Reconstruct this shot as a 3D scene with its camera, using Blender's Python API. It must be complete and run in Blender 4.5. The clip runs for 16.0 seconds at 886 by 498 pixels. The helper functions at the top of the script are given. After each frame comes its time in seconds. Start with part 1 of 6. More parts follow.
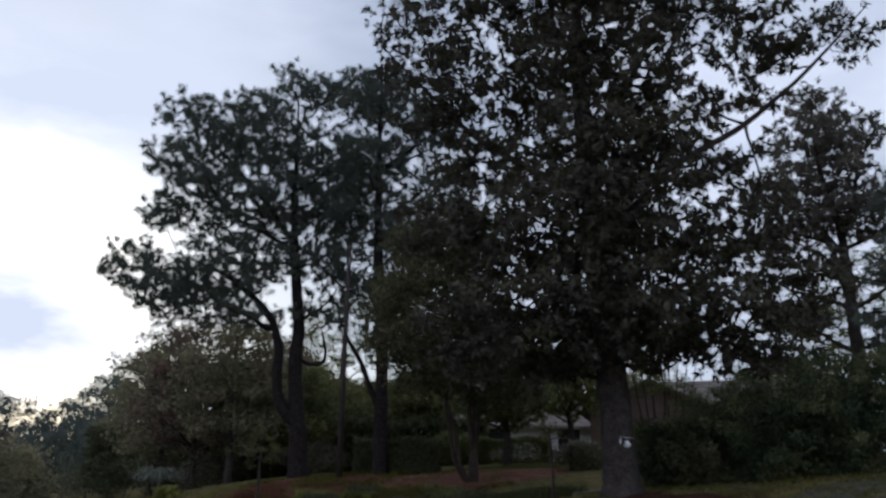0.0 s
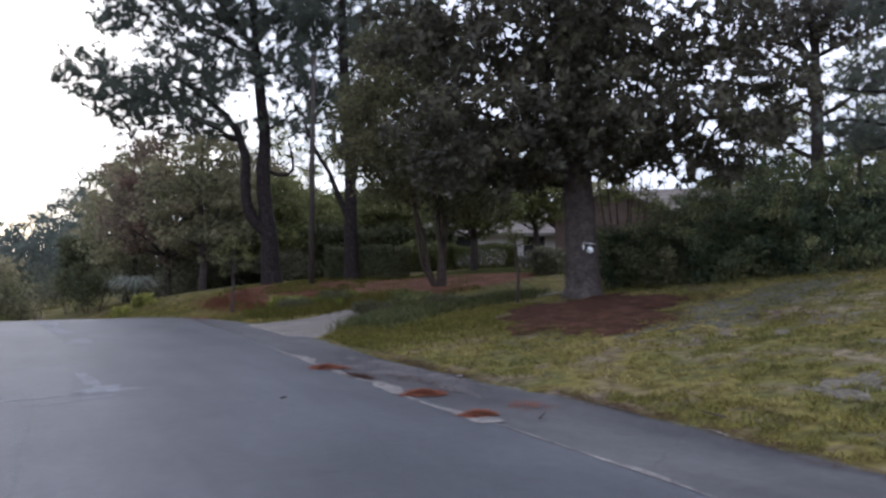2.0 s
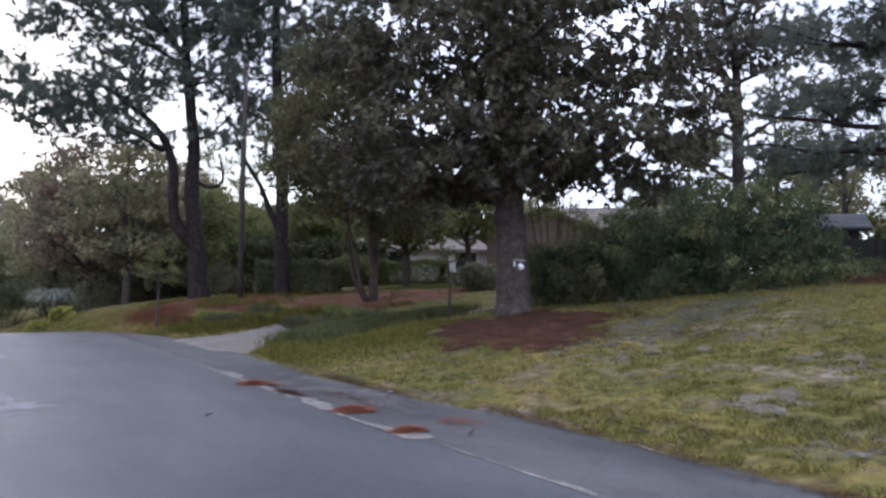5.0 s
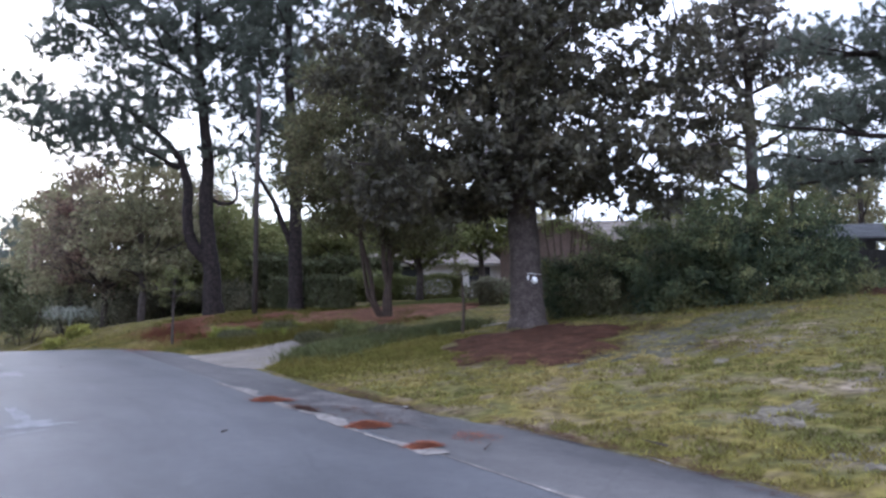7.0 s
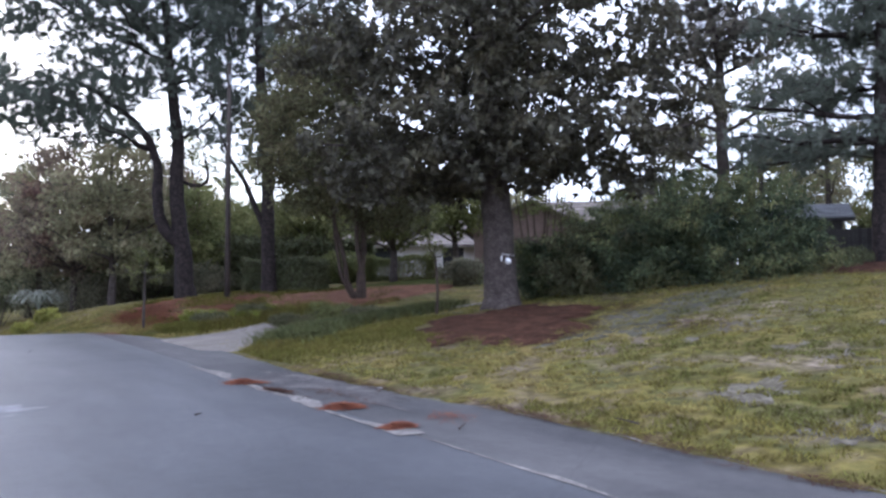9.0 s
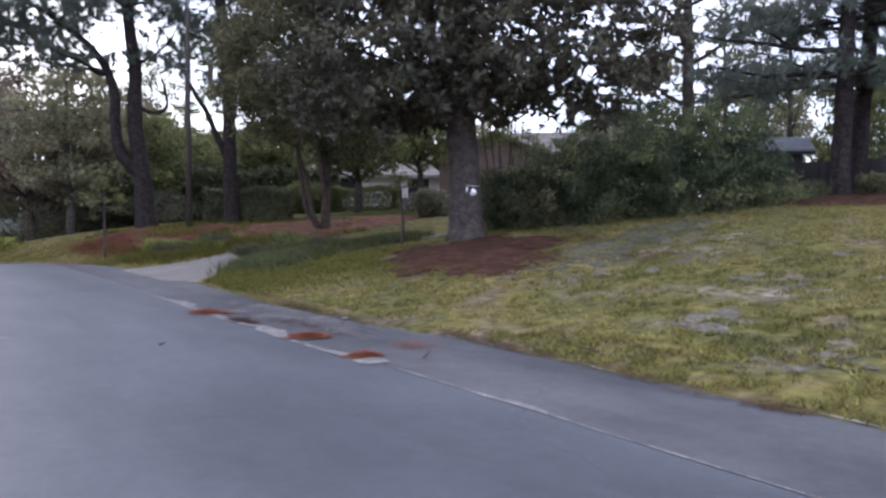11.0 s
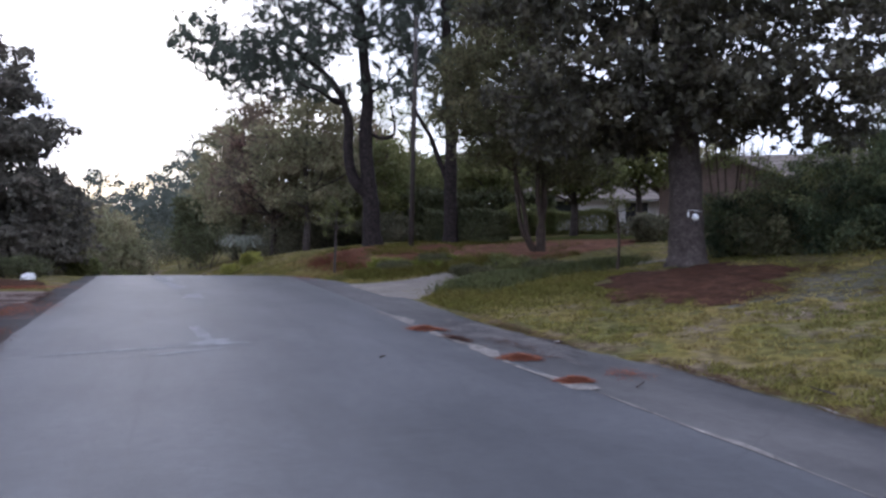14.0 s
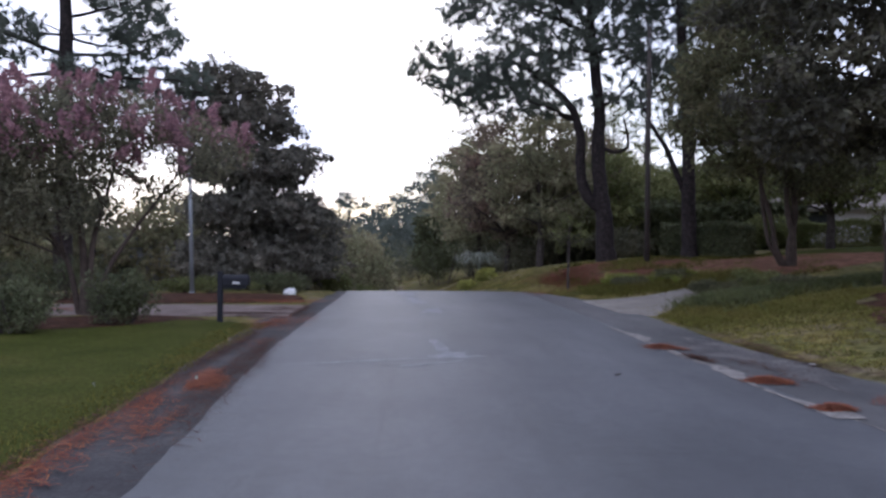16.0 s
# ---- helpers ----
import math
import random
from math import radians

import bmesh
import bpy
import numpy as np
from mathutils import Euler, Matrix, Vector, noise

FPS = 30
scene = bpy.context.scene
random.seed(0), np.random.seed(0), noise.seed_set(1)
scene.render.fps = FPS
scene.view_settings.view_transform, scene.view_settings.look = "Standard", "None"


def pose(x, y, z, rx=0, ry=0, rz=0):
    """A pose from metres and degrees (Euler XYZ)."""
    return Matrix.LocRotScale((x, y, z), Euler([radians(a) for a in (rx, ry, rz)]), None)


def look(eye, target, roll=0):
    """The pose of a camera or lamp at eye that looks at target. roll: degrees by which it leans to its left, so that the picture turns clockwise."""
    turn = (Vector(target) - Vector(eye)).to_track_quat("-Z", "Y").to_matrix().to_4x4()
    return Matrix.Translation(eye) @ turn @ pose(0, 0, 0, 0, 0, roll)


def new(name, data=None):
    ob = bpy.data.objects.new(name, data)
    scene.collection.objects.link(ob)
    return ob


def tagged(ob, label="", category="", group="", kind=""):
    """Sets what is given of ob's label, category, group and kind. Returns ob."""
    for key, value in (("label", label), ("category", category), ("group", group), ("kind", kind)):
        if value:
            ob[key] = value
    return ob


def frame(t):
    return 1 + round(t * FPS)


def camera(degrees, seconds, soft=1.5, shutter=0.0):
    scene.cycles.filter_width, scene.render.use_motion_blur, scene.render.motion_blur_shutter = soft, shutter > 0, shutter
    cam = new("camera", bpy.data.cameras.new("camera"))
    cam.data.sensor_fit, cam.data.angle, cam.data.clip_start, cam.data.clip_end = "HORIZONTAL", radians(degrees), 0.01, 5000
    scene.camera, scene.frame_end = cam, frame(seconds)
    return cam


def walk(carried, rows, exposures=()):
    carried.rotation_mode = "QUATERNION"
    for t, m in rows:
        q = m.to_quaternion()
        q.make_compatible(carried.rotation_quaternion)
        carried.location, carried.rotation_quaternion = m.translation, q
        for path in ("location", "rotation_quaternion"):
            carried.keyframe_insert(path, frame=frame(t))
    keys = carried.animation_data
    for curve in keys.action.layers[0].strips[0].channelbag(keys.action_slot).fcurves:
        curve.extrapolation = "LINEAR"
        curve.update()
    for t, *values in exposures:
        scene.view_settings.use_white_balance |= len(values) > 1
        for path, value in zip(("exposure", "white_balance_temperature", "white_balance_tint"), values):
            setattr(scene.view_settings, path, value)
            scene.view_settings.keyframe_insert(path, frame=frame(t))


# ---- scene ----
FOV = 57.83
EYE = 1.55
# seconds, yaw, pitch, roll of the hand-held camera, which turns on the spot in the road
TURNS = [
    (0.0, -23.81, 15.14, -0.57),
    (0.5, -27.26, 13.86, -0.33),
    (1.0, -29.68, 11.62, 0.07),
    (1.5, -27.96, 7.38, 0.05),
    (2.0, -26.00, 1.63, 0.03),
    (2.5, -23.56, -1.47, 0.04),
    (3.0, -24.18, -1.39, 0.40),
    (3.5, -26.65, 0.45, -0.17),
    (4.0, -29.16, 1.35, -0.74),
    (4.2, -30.36, 2.02, -0.77),
    (6.3, -30.97, 3.16, -0.36),
    (6.5, -30.09, 3.36, -0.24),
    (7.0, -29.88, 3.78, 0.03),
    (7.5, -30.22, 4.48, 0.20),
    (8.0, -30.75, 4.47, 0.02),
    (8.5, -30.99, 3.43, 0.14),
    (8.7, -31.45, 2.93, 0.27),
    (10.8, -32.32, -0.35, 0.18),
    (11.0, -34.23, -2.51, 0.13),
    (11.5, -38.01, -1.83, -0.29),
    (12.0, -35.15, -0.79, -0.53),
    (12.5, -28.01, -2.33, -0.95),
    (13.0, -17.32, -3.92, -1.36),
    (13.5, -18.05, -2.40, -1.36),
    (14.0, -18.96, -1.00, -1.09),
    (14.5, -17.35, 0.46, -1.25),
    (15.0, -15.28, 1.92, -1.17),
    (15.5, -7.72, 1.09, -0.75),
    (16.0, -2.44, -0.08, -0.42),
]
cam = camera(FOV, 16.0, soft=2.7)
walk(cam, [(t, pose(0, 0, EYE, 90 + p, r, y)) for t, y, p, r in TURNS],
     exposures=[(0.0, -2.36, 5720, 12), (0.5, -2.05, 5670, 15), (1.0, -1.75, 5670, 17), (1.5, -1.28, 5720, 18), (2.0, -1.08, 5770, 17), (4.0, -0.95, 5820, 18), (6.5, -0.42, 5570, 18),
                (8.5, -0.40, 5520, 18), (11.0, -0.52, 5620, 20), (12.0, -0.54, 5620, 21), (12.5, -0.66, 5570, 21), (13.0, -0.82, 5520, 21), (14.5, -1.08, 5670, 19), (16.0, -1.25, 5620, 20)])

# ---- world and light ----
SUN_AZ, SUN_EL = -6.0, 16.0
world = bpy.data.worlds.new("world")
scene.world = world
world.use_nodes = True
wn, wl = world.node_tree.nodes, world.node_tree.links
wn.clear()
sky = wn.new("ShaderNodeTexSky")
sky.sky_type = "NISHITA"
sky.sun_disc = False
sky.sun_elevation = radians(SUN_EL)
sky.sun_rotation = radians(SUN_AZ)
sky.air_density, sky.dust_density, sky.ozone_density = 1.0, 1.5, 1.5
wco = wn.new("ShaderNodeTexCoord")
wmap = wn.new("ShaderNodeMapping")
wmap.inputs["Scale"].default_value = (1.0, 1.0, 2.6)
wmap.inputs["Location"].default_value = (0.9, 0.35, 0.4)
wnoise = wn.new("ShaderNodeTexNoise")
wnoise.inputs["Scale"].default_value, wnoise.inputs["Detail"].default_value, wnoise.inputs["Roughness"].default_value = 2.3, 7.0, 0.55
wramp = wn.new("ShaderNodeValToRGB")
wramp.color_ramp.elements[0].position, wramp.color_ramp.elements[1].position = 0.30, 0.62
wramp.color_ramp.elements[0].color = (0.22, 0.22, 0.22, 1)
wmix = wn.new("ShaderNodeMixRGB")
wmix.inputs[2].default_value = (46.0, 47.5, 51.0, 1)
wbg = wn.new("ShaderNodeBackground")
wbg.inputs["Strength"].default_value = 0.085
wout = wn.new("ShaderNodeOutputWorld")
wl.new(wco.outputs["Generated"], wmap.inputs["Vector"])
wl.new(wmap.outputs["Vector"], wnoise.inputs["Vector"])
wl.new(wnoise.outputs["Fac"], wramp.inputs["Fac"])
wl.new(wramp.outputs["Color"], wmix.inputs[0])
wgain = wn.new("ShaderNodeMixRGB")
wgain.blend_type = "MULTIPLY"
wgain.inputs[0].default_value = 1.0
wgain.inputs[2].default_value = (3.75, 4.05, 4.3, 1)
wl.new(sky.outputs["Color"], wgain.inputs[1])
wl.new(wgain.outputs["Color"], wmix.inputs[1])
wl.new(wmix.outputs["Color"], wbg.inputs["Color"])
wl.new(wbg.outputs["Background"], wout.inputs["Surface"])
sun = new("sun", bpy.data.lights.new("sun", "SUN"))
sun.data.energy, sun.data.angle, sun.data.color = 0.6, radians(30), (1.0, 0.93, 0.86)
sa, se = radians(SUN_AZ), radians(SUN_EL)
sun.matrix_world = look((0, 0, 40), (-math.sin(sa) * 10, -math.cos(sa) * 10, 40 - math.tan(se) * 10))

# ---- materials ----


def mat(name, colors, scale=4.0, rough=0.8, bump=0.3, fine=40.0, metal=0.0, island=0.0, translucent=0.0, spread=(0.3, 0.7), spec=0.4, obj_random=0.0, bump_dist=0.02, vary=0.3):
    """A surface of two or three colours mixed by a coarse noise, with fine grain, relief and a change from piece to piece."""
    m = bpy.data.materials.new(name)
    m.use_nodes = True
    nt = m.node_tree
    n, l = nt.nodes, nt.links
    bsdf = n["Principled BSDF"]
    bsdf.inputs["Metallic"].default_value = metal
    bsdf.inputs["Specular IOR Level"].default_value = spec
    co = n.new("ShaderNodeTexCoord")
    big = n.new("ShaderNodeTexNoise")
    big.inputs["Scale"].default_value, big.inputs["Detail"].default_value, big.inputs["Roughness"].default_value = scale, 6.0, 0.6
    l.new(co.outputs["Object"], big.inputs["Vector"])
    ramp = n.new("ShaderNodeValToRGB")
    els = ramp.color_ramp.elements
    for i in range(len(colors) - 2):
        els.new(0.5)
    for i, c in enumerate(colors):
        els[i].position = spread[0] + (spread[1] - spread[0]) * i / (len(colors) - 1)
        els[i].color = (*c, 1)
    l.new(big.outputs["Fac"], ramp.inputs["Fac"])
    small = n.new("ShaderNodeTexNoise")
    small.inputs["Scale"].default_value, small.inputs["Detail"].default_value = fine, 4.0
    l.new(co.outputs["Object"], small.inputs["Vector"])
    hsv = n.new("ShaderNodeHueSaturation")
    l.new(ramp.outputs["Color"], hsv.inputs["Color"])
    val = n.new("ShaderNodeMapRange")
    val.inputs["From Min"].default_value, val.inputs["From Max"].default_value = 0.3, 0.7
    val.inputs["To Min"].default_value, val.inputs["To Max"].default_value = 1 - vary, 1 + vary
    l.new(small.outputs["Fac"], val.inputs["Value"])
    last = val.outputs["Result"]
    if island or obj_random:
        src = n.new("ShaderNodeNewGeometry").outputs["Random Per Island"] if island else n.new("ShaderNodeObjectInfo").outputs["Random"]
        amount = island or obj_random
        per = n.new("ShaderNodeMapRange")
        per.inputs["To Min"].default_value, per.inputs["To Max"].default_value = 1 - amount, 1 + amount
        l.new(src, per.inputs["Value"])
        mul = n.new("ShaderNodeMath")
        mul.operation = "MULTIPLY"
        l.new(last, mul.inputs[0])
        l.new(per.outputs["Result"], mul.inputs[1])
        last = mul.outputs[0]
        hue = n.new("ShaderNodeMapRange")
        hue.inputs["To Min"].default_value, hue.inputs["To Max"].default_value = 0.5 - amount * 0.05, 0.5 + amount * 0.03
        l.new(src, hue.inputs["Value"])
        l.new(hue.outputs["Result"], hsv.inputs["Hue"])
    l.new(last, hsv.inputs["Value"])
    l.new(hsv.outputs["Color"], bsdf.inputs["Base Color"])
    rr = n.new("ShaderNodeMapRange")
    rr.inputs["To Min"].default_value, rr.inputs["To Max"].default_value = max(0.05, rough - 0.12), min(1.0, rough + 0.12)
    l.new(small.outputs["Fac"], rr.inputs["Value"])
    l.new(rr.outputs["Result"], bsdf.inputs["Roughness"])
    if bump:
        b = n.new("ShaderNodeBump")
        b.inputs["Strength"].default_value, b.inputs["Distance"].default_value = bump, bump_dist
        l.new(small.outputs["Fac"], b.inputs["Height"])
        l.new(b.outputs["Normal"], bsdf.inputs["Normal"])
    if translucent:
        tr = n.new("ShaderNodeBsdfTranslucent")
        l.new(hsv.outputs["Color"], tr.inputs["Color"])
        mx = n.new("ShaderNodeMixShader")
        mx.inputs[0].default_value = translucent
        l.new(bsdf.outputs[0], mx.inputs[1])
        l.new(tr.outputs[0], mx.inputs[2])
        l.new(mx.outputs[0], n["Material Output"].inputs["Surface"])
    return m




def asphalt(name, low, high, rough):
    """Worn asphalt: blotches, streaks along the road, fine aggregate and hairline cracks."""
    m = bpy.data.materials.new(name)
    m.use_nodes = True
    n, l = m.node_tree.nodes, m.node_tree.links
    bsdf = n["Principled BSDF"]
    bsdf.inputs["Specular IOR Level"].default_value = 0.42
    co = n.new("ShaderNodeTexCoord")

    def noise_at(scale, detail, stretch=(1, 1, 1), rough_=0.6):
        mp = n.new("ShaderNodeMapping")
        mp.inputs["Scale"].default_value = stretch
        tex = n.new("ShaderNodeTexNoise")
        tex.inputs["Scale"].default_value, tex.inputs["Detail"].default_value, tex.inputs["Roughness"].default_value = scale, detail, rough_
        l.new(co.outputs["Object"], mp.inputs["Vector"])
        l.new(mp.outputs["Vector"], tex.inputs["Vector"])
        return tex.outputs["Fac"]

    def ranged(value, a, b, lo, hi):
        r = n.new("ShaderNodeMapRange")
        for key, v in (("From Min", a), ("From Max", b), ("To Min", lo), ("To Max", hi)):
            r.inputs[key].default_value = v
        l.new(value, r.inputs["Value"])
        return r.outputs["Result"]

    def times(a, b):
        q = n.new("ShaderNodeMath")
        q.operation = "MULTIPLY"
        l.new(a, q.inputs[0])
        l.new(b, q.inputs[1])
        return q.outputs[0]

    ramp = n.new("ShaderNodeValToRGB")
    ramp.color_ramp.elements[0].color, ramp.color_ramp.elements[1].color = (*low, 1), (*high, 1)
    ramp.color_ramp.elements[0].position, ramp.color_ramp.elements[1].position = 0.34, 0.68
    l.new(noise_at(0.5, 6.0, (1.0, 0.55, 1)), ramp.inputs["Fac"])
    grit = noise_at(95.0, 3.0)
    v = ranged(noise_at(1.3, 4.0, (1.0, 0.09, 1)), 0.32, 0.68, 0.84, 1.13)
    v = times(v, ranged(noise_at(7.0, 5.0, (1, 1, 1), 0.7), 0.3, 0.7, 0.84, 1.15))
    v = times(v, ranged(grit, 0.28, 0.72, 0.62, 1.4))
    cells = n.new("ShaderNodeTexVoronoi")
    cells.feature = "DISTANCE_TO_EDGE"
    cells.inputs["Scale"].default_value = 0.33
    warp = n.new("ShaderNodeMixRGB")
    warp.inputs[0].default_value = 0.12
    wob_tex = n.new("ShaderNodeTexNoise")
    wob_tex.inputs["Scale"].default_value = 2.0
    l.new(co.outputs["Object"], wob_tex.inputs["Vector"])
    l.new(co.outputs["Object"], warp.inputs[1])
    l.new(wob_tex.outputs["Color"], warp.inputs[2])
    l.new(warp.outputs["Color"], cells.inputs["Vector"])
    v = times(v, ranged(cells.outputs["Distance"], 0.0, 0.006, 0.82, 1.0))
    hsv = n.new("ShaderNodeHueSaturation")
    l.new(ramp.outputs["Color"], hsv.inputs["Color"])
    l.new(v, hsv.inputs["Value"])
    l.new(hsv.outputs["Color"], bsdf.inputs["Base Color"])
    l.new(ranged(grit, 0.3, 0.7, rough - 0.12, rough + 0.14), bsdf.inputs["Roughness"])
    b = n.new("ShaderNodeBump")
    b.inputs["Strength"].default_value, b.inputs["Distance"].default_value = 0.55, 0.008
    l.new(grit, b.inputs["Height"])
    l.new(b.outputs["Normal"], bsdf.inputs["Normal"])
    return m


M_ASPHALT = asphalt("asphalt", (0.044, 0.046, 0.053), (0.080, 0.082, 0.090), 0.6)
M_SHOULDER = asphalt("old_asphalt", (0.034, 0.033, 0.036), (0.096, 0.091, 0.092), 0.8)
M_SHOULDER_DARK = mat("dark_old_asphalt", [(0.025, 0.023, 0.026), (0.041, 0.039, 0.041), (0.065, 0.059, 0.059)], 1.0, 0.88, 0.6, 30.0, bump_dist=0.01, vary=0.4, spec=0.2)
M_CONCRETE = mat("concrete", [(0.135, 0.118, 0.104), (0.175, 0.156, 0.138), (0.22, 0.198, 0.178)], 1.2, 0.88, 0.4, 30.0, bump_dist=0.006, vary=0.35, spec=0.15)
M_SAND = mat("sandy_concrete", [(0.090, 0.084, 0.081), (0.180, 0.165, 0.155), (0.261, 0.239, 0.221)], 4.0, 0.9, 0.5, 40.0, bump_dist=0.01, vary=0.4, spec=0.1)
M_PALE = mat("pale_worn_asphalt", [(0.10, 0.103, 0.112), (0.155, 0.158, 0.168), (0.225, 0.228, 0.238)], 5.0, 0.8, 0.3, 60.0, bump_dist=0.004, vary=0.4)
M_LAWN = mat("dry_lawn", [(0.207, 0.169, 0.125), (0.128, 0.106, 0.058), (0.094, 0.089, 0.034), (0.132, 0.109, 0.036), (0.134, 0.106, 0.066), (0.176, 0.143, 0.105)], 0.55, 0.95, 1.0, 6.0, spread=(0.30, 0.70), bump_dist=0.08, vary=0.5, spec=0.02)
M_GREEN_LAWN = mat("green_lawn", [(0.034, 0.041, 0.009), (0.046, 0.052, 0.012), (0.058, 0.058, 0.015)], 0.8, 0.95, 0.8, 25.0, bump_dist=0.03, vary=0.5, spec=0.02)
M_DRIVE = mat("straw_dusted_drive", [(0.105, 0.079, 0.070), (0.158, 0.123, 0.112), (0.200, 0.160, 0.149)], 1.6, 0.92, 0.6, 30.0, bump_dist=0.01, vary=0.45, spec=0.1)
M_LILY = mat("strap_leaves", [(0.147, 0.172, 0.039), (0.224, 0.241, 0.054), (0.310, 0.293, 0.075)], 1.5, 0.6, 0.0, 20.0, obj_random=0.3, translucent=0.25, spec=0.25)
M_COVER = mat("dark_ground_cover_leaves", [(0.051, 0.060, 0.023), (0.079, 0.089, 0.032), (0.122, 0.121, 0.046)], 2.0, 0.65, 0.0, 20.0, island=0.4, translucent=0.2, spec=0.2)
# thin turf with soil; its dark tone also stands in for tree shade
M_THIN_SHADED = mat("thin_turf_toned_for_shade", [(0.055, 0.054, 0.036), (0.080, 0.077, 0.056), (0.115, 0.106, 0.086)], 1.1, 0.95, 1.0, 8.0, bump_dist=0.05, vary=0.6, spec=0.02)
M_BARE = mat("bare_sandy_soil", [(0.095, 0.082, 0.055), (0.12, 0.105, 0.08), (0.165, 0.148, 0.122)], 2.5, 0.95, 0.8, 14.0, bump_dist=0.03, vary=0.5, spec=0.02)
M_GRIT = mat("grey_grit", [(0.056, 0.052, 0.055), (0.086, 0.080, 0.080), (0.133, 0.122, 0.118)], 2.2, 0.95, 0.8, 25.0, bump_dist=0.02, vary=0.5, spec=0.1)
M_MULCH = mat("pine_straw_mulch", [(0.029, 0.016, 0.011), (0.055, 0.027, 0.018), (0.094, 0.047, 0.030)], 3.0, 0.95, 1.0, 22.0, bump_dist=0.05, vary=0.5, spec=0.05)
M_BANK = mat("fresh_straw_bank", [(0.085, 0.044, 0.030), (0.145, 0.070, 0.045), (0.20, 0.115, 0.075)], 2.2, 0.95, 1.0, 22.0, bump_dist=0.05, vary=0.5, spec=0.05)
M_STRAW = mat("red_pine_straw", [(0.149, 0.052, 0.030), (0.230, 0.081, 0.041)], 6.0, 0.9, 0.5, 60.0, island=0.4, spec=0.15)
M_STRAW_DULL = mat("brown_pine_straw", [(0.046, 0.023, 0.017), (0.078, 0.037, 0.024)], 6.0, 0.9, 0.5, 60.0, island=0.4, spec=0.1)
M_BARK = mat("grey_brown_bark", [(0.044, 0.036, 0.032), (0.071, 0.057, 0.052), (0.101, 0.085, 0.077)], 5.0, 0.95, 1.0, 16.0, bump_dist=0.05, spec=0.15)
M_BARK_PINE = mat("pine_bark", [(0.019, 0.016, 0.017), (0.035, 0.028, 0.027), (0.061, 0.047, 0.044)], 7.0, 0.95, 1.0, 12.0, bump_dist=0.07, spec=0.1)
M_BARK_SMOOTH = mat("smooth_tan_bark", [(0.045, 0.033, 0.027), (0.09, 0.066, 0.053)], 4.0, 0.85, 0.6, 20.0, spec=0.2)
M_MAGNOLIA = mat("magnolia_leaves", [(0.050, 0.048, 0.035), (0.082, 0.076, 0.051), (0.125, 0.109, 0.067)], 0.7, 0.5, 0.0, 30.0, island=0.5, translucent=0.2, spec=0.3)
M_MAGNOLIA_DARK = mat("dark_magnolia_leaves", [(0.140, 0.132, 0.113), (0.186, 0.174, 0.142), (0.246, 0.214, 0.171)], 0.7, 0.6, 0.0, 30.0, island=0.4, translucent=0.4, spec=0.08)
M_YELLOWGREEN = mat("yellow_green_leaves", [(0.086, 0.093, 0.057), (0.147, 0.144, 0.078), (0.209, 0.189, 0.101)], 0.5, 0.6, 0.0, 30.0, island=0.45, translucent=0.45, spec=0.15)
M_NEEDLE = mat("pine_needles", [(0.113, 0.129, 0.111), (0.150, 0.172, 0.141), (0.195, 0.208, 0.168)], 0.5, 0.6, 0.0, 30.0, island=0.35, translucent=0.4, spec=0.2)
M_GREEN = mat("mid_green_leaves", [(0.111, 0.128, 0.053), (0.170, 0.181, 0.073), (0.243, 0.235, 0.099)], 0.5, 0.6, 0.0, 30.0, island=0.4, translucent=0.45, spec=0.12)
M_DARKGREEN = mat("dark_green_leaves", [(0.150, 0.150, 0.103), (0.202, 0.194, 0.131), (0.270, 0.244, 0.160)], 0.6, 0.6, 0.0, 30.0, island=0.4, translucent=0.45, spec=0.12)
# pale grey tone puts distance haze into the leaves of the far trees
M_FAR_HAZED = mat("far_leaves_greyed_for_haze", [(0.136, 0.157, 0.140), (0.176, 0.196, 0.170), (0.216, 0.230, 0.200)], 0.12, 0.7, 0.0, 10.0, island=0.3, translucent=0.5, spec=0.1)
M_REDDISH = mat("bronze_leaves", [(0.168, 0.148, 0.108), (0.209, 0.157, 0.119), (0.283, 0.157, 0.133)], 0.5, 0.65, 0.0, 30.0, island=0.4, translucent=0.5, spec=0.1, spread=(0.35, 0.75))
M_HEDGE = mat("hedge_leaves", [(0.034, 0.050, 0.033), (0.097, 0.120, 0.064), (0.230, 0.223, 0.098)], 0.8, 0.55, 0.0, 30.0, island=0.45, translucent=0.35, spread=(0.36, 0.64), spec=0.12)
M_SHRUB = mat("shrub_leaves", [(0.066, 0.077, 0.043), (0.104, 0.112, 0.059), (0.148, 0.152, 0.081)], 1.2, 0.6, 0.0, 30.0, island=0.45, translucent=0.3, spec=0.12)
# haze over the farther trees is painted into this lifted leaf colour
M_HAZY = mat("leaves_paled_for_haze", [(0.199, 0.207, 0.128), (0.273, 0.259, 0.156), (0.362, 0.306, 0.196)], 0.5, 0.65, 0.0, 20.0, island=0.35, translucent=0.5, spec=0.08)
M_PINK = mat("pink_blossom", [(0.24, 0.13, 0.15), (0.36, 0.20, 0.22), (0.46, 0.29, 0.29)], 1.2, 0.7, 0.0, 30.0, island=0.4, translucent=0.35)
M_GRASS = mat("grass_blades", [(0.112, 0.114, 0.035), (0.180, 0.159, 0.046), (0.268, 0.216, 0.087)], 0.5, 0.85, 0.0, 3.0, island=0.45, translucent=0.2, spec=0.1, spread=(0.36, 0.66))
M_GRASS_GREEN = mat("green_grass_blades", [(0.084, 0.083, 0.020), (0.115, 0.108, 0.026), (0.164, 0.131, 0.040)], 0.6, 0.85, 0.0, 8.0, island=0.35, translucent=0.2, spec=0.1)
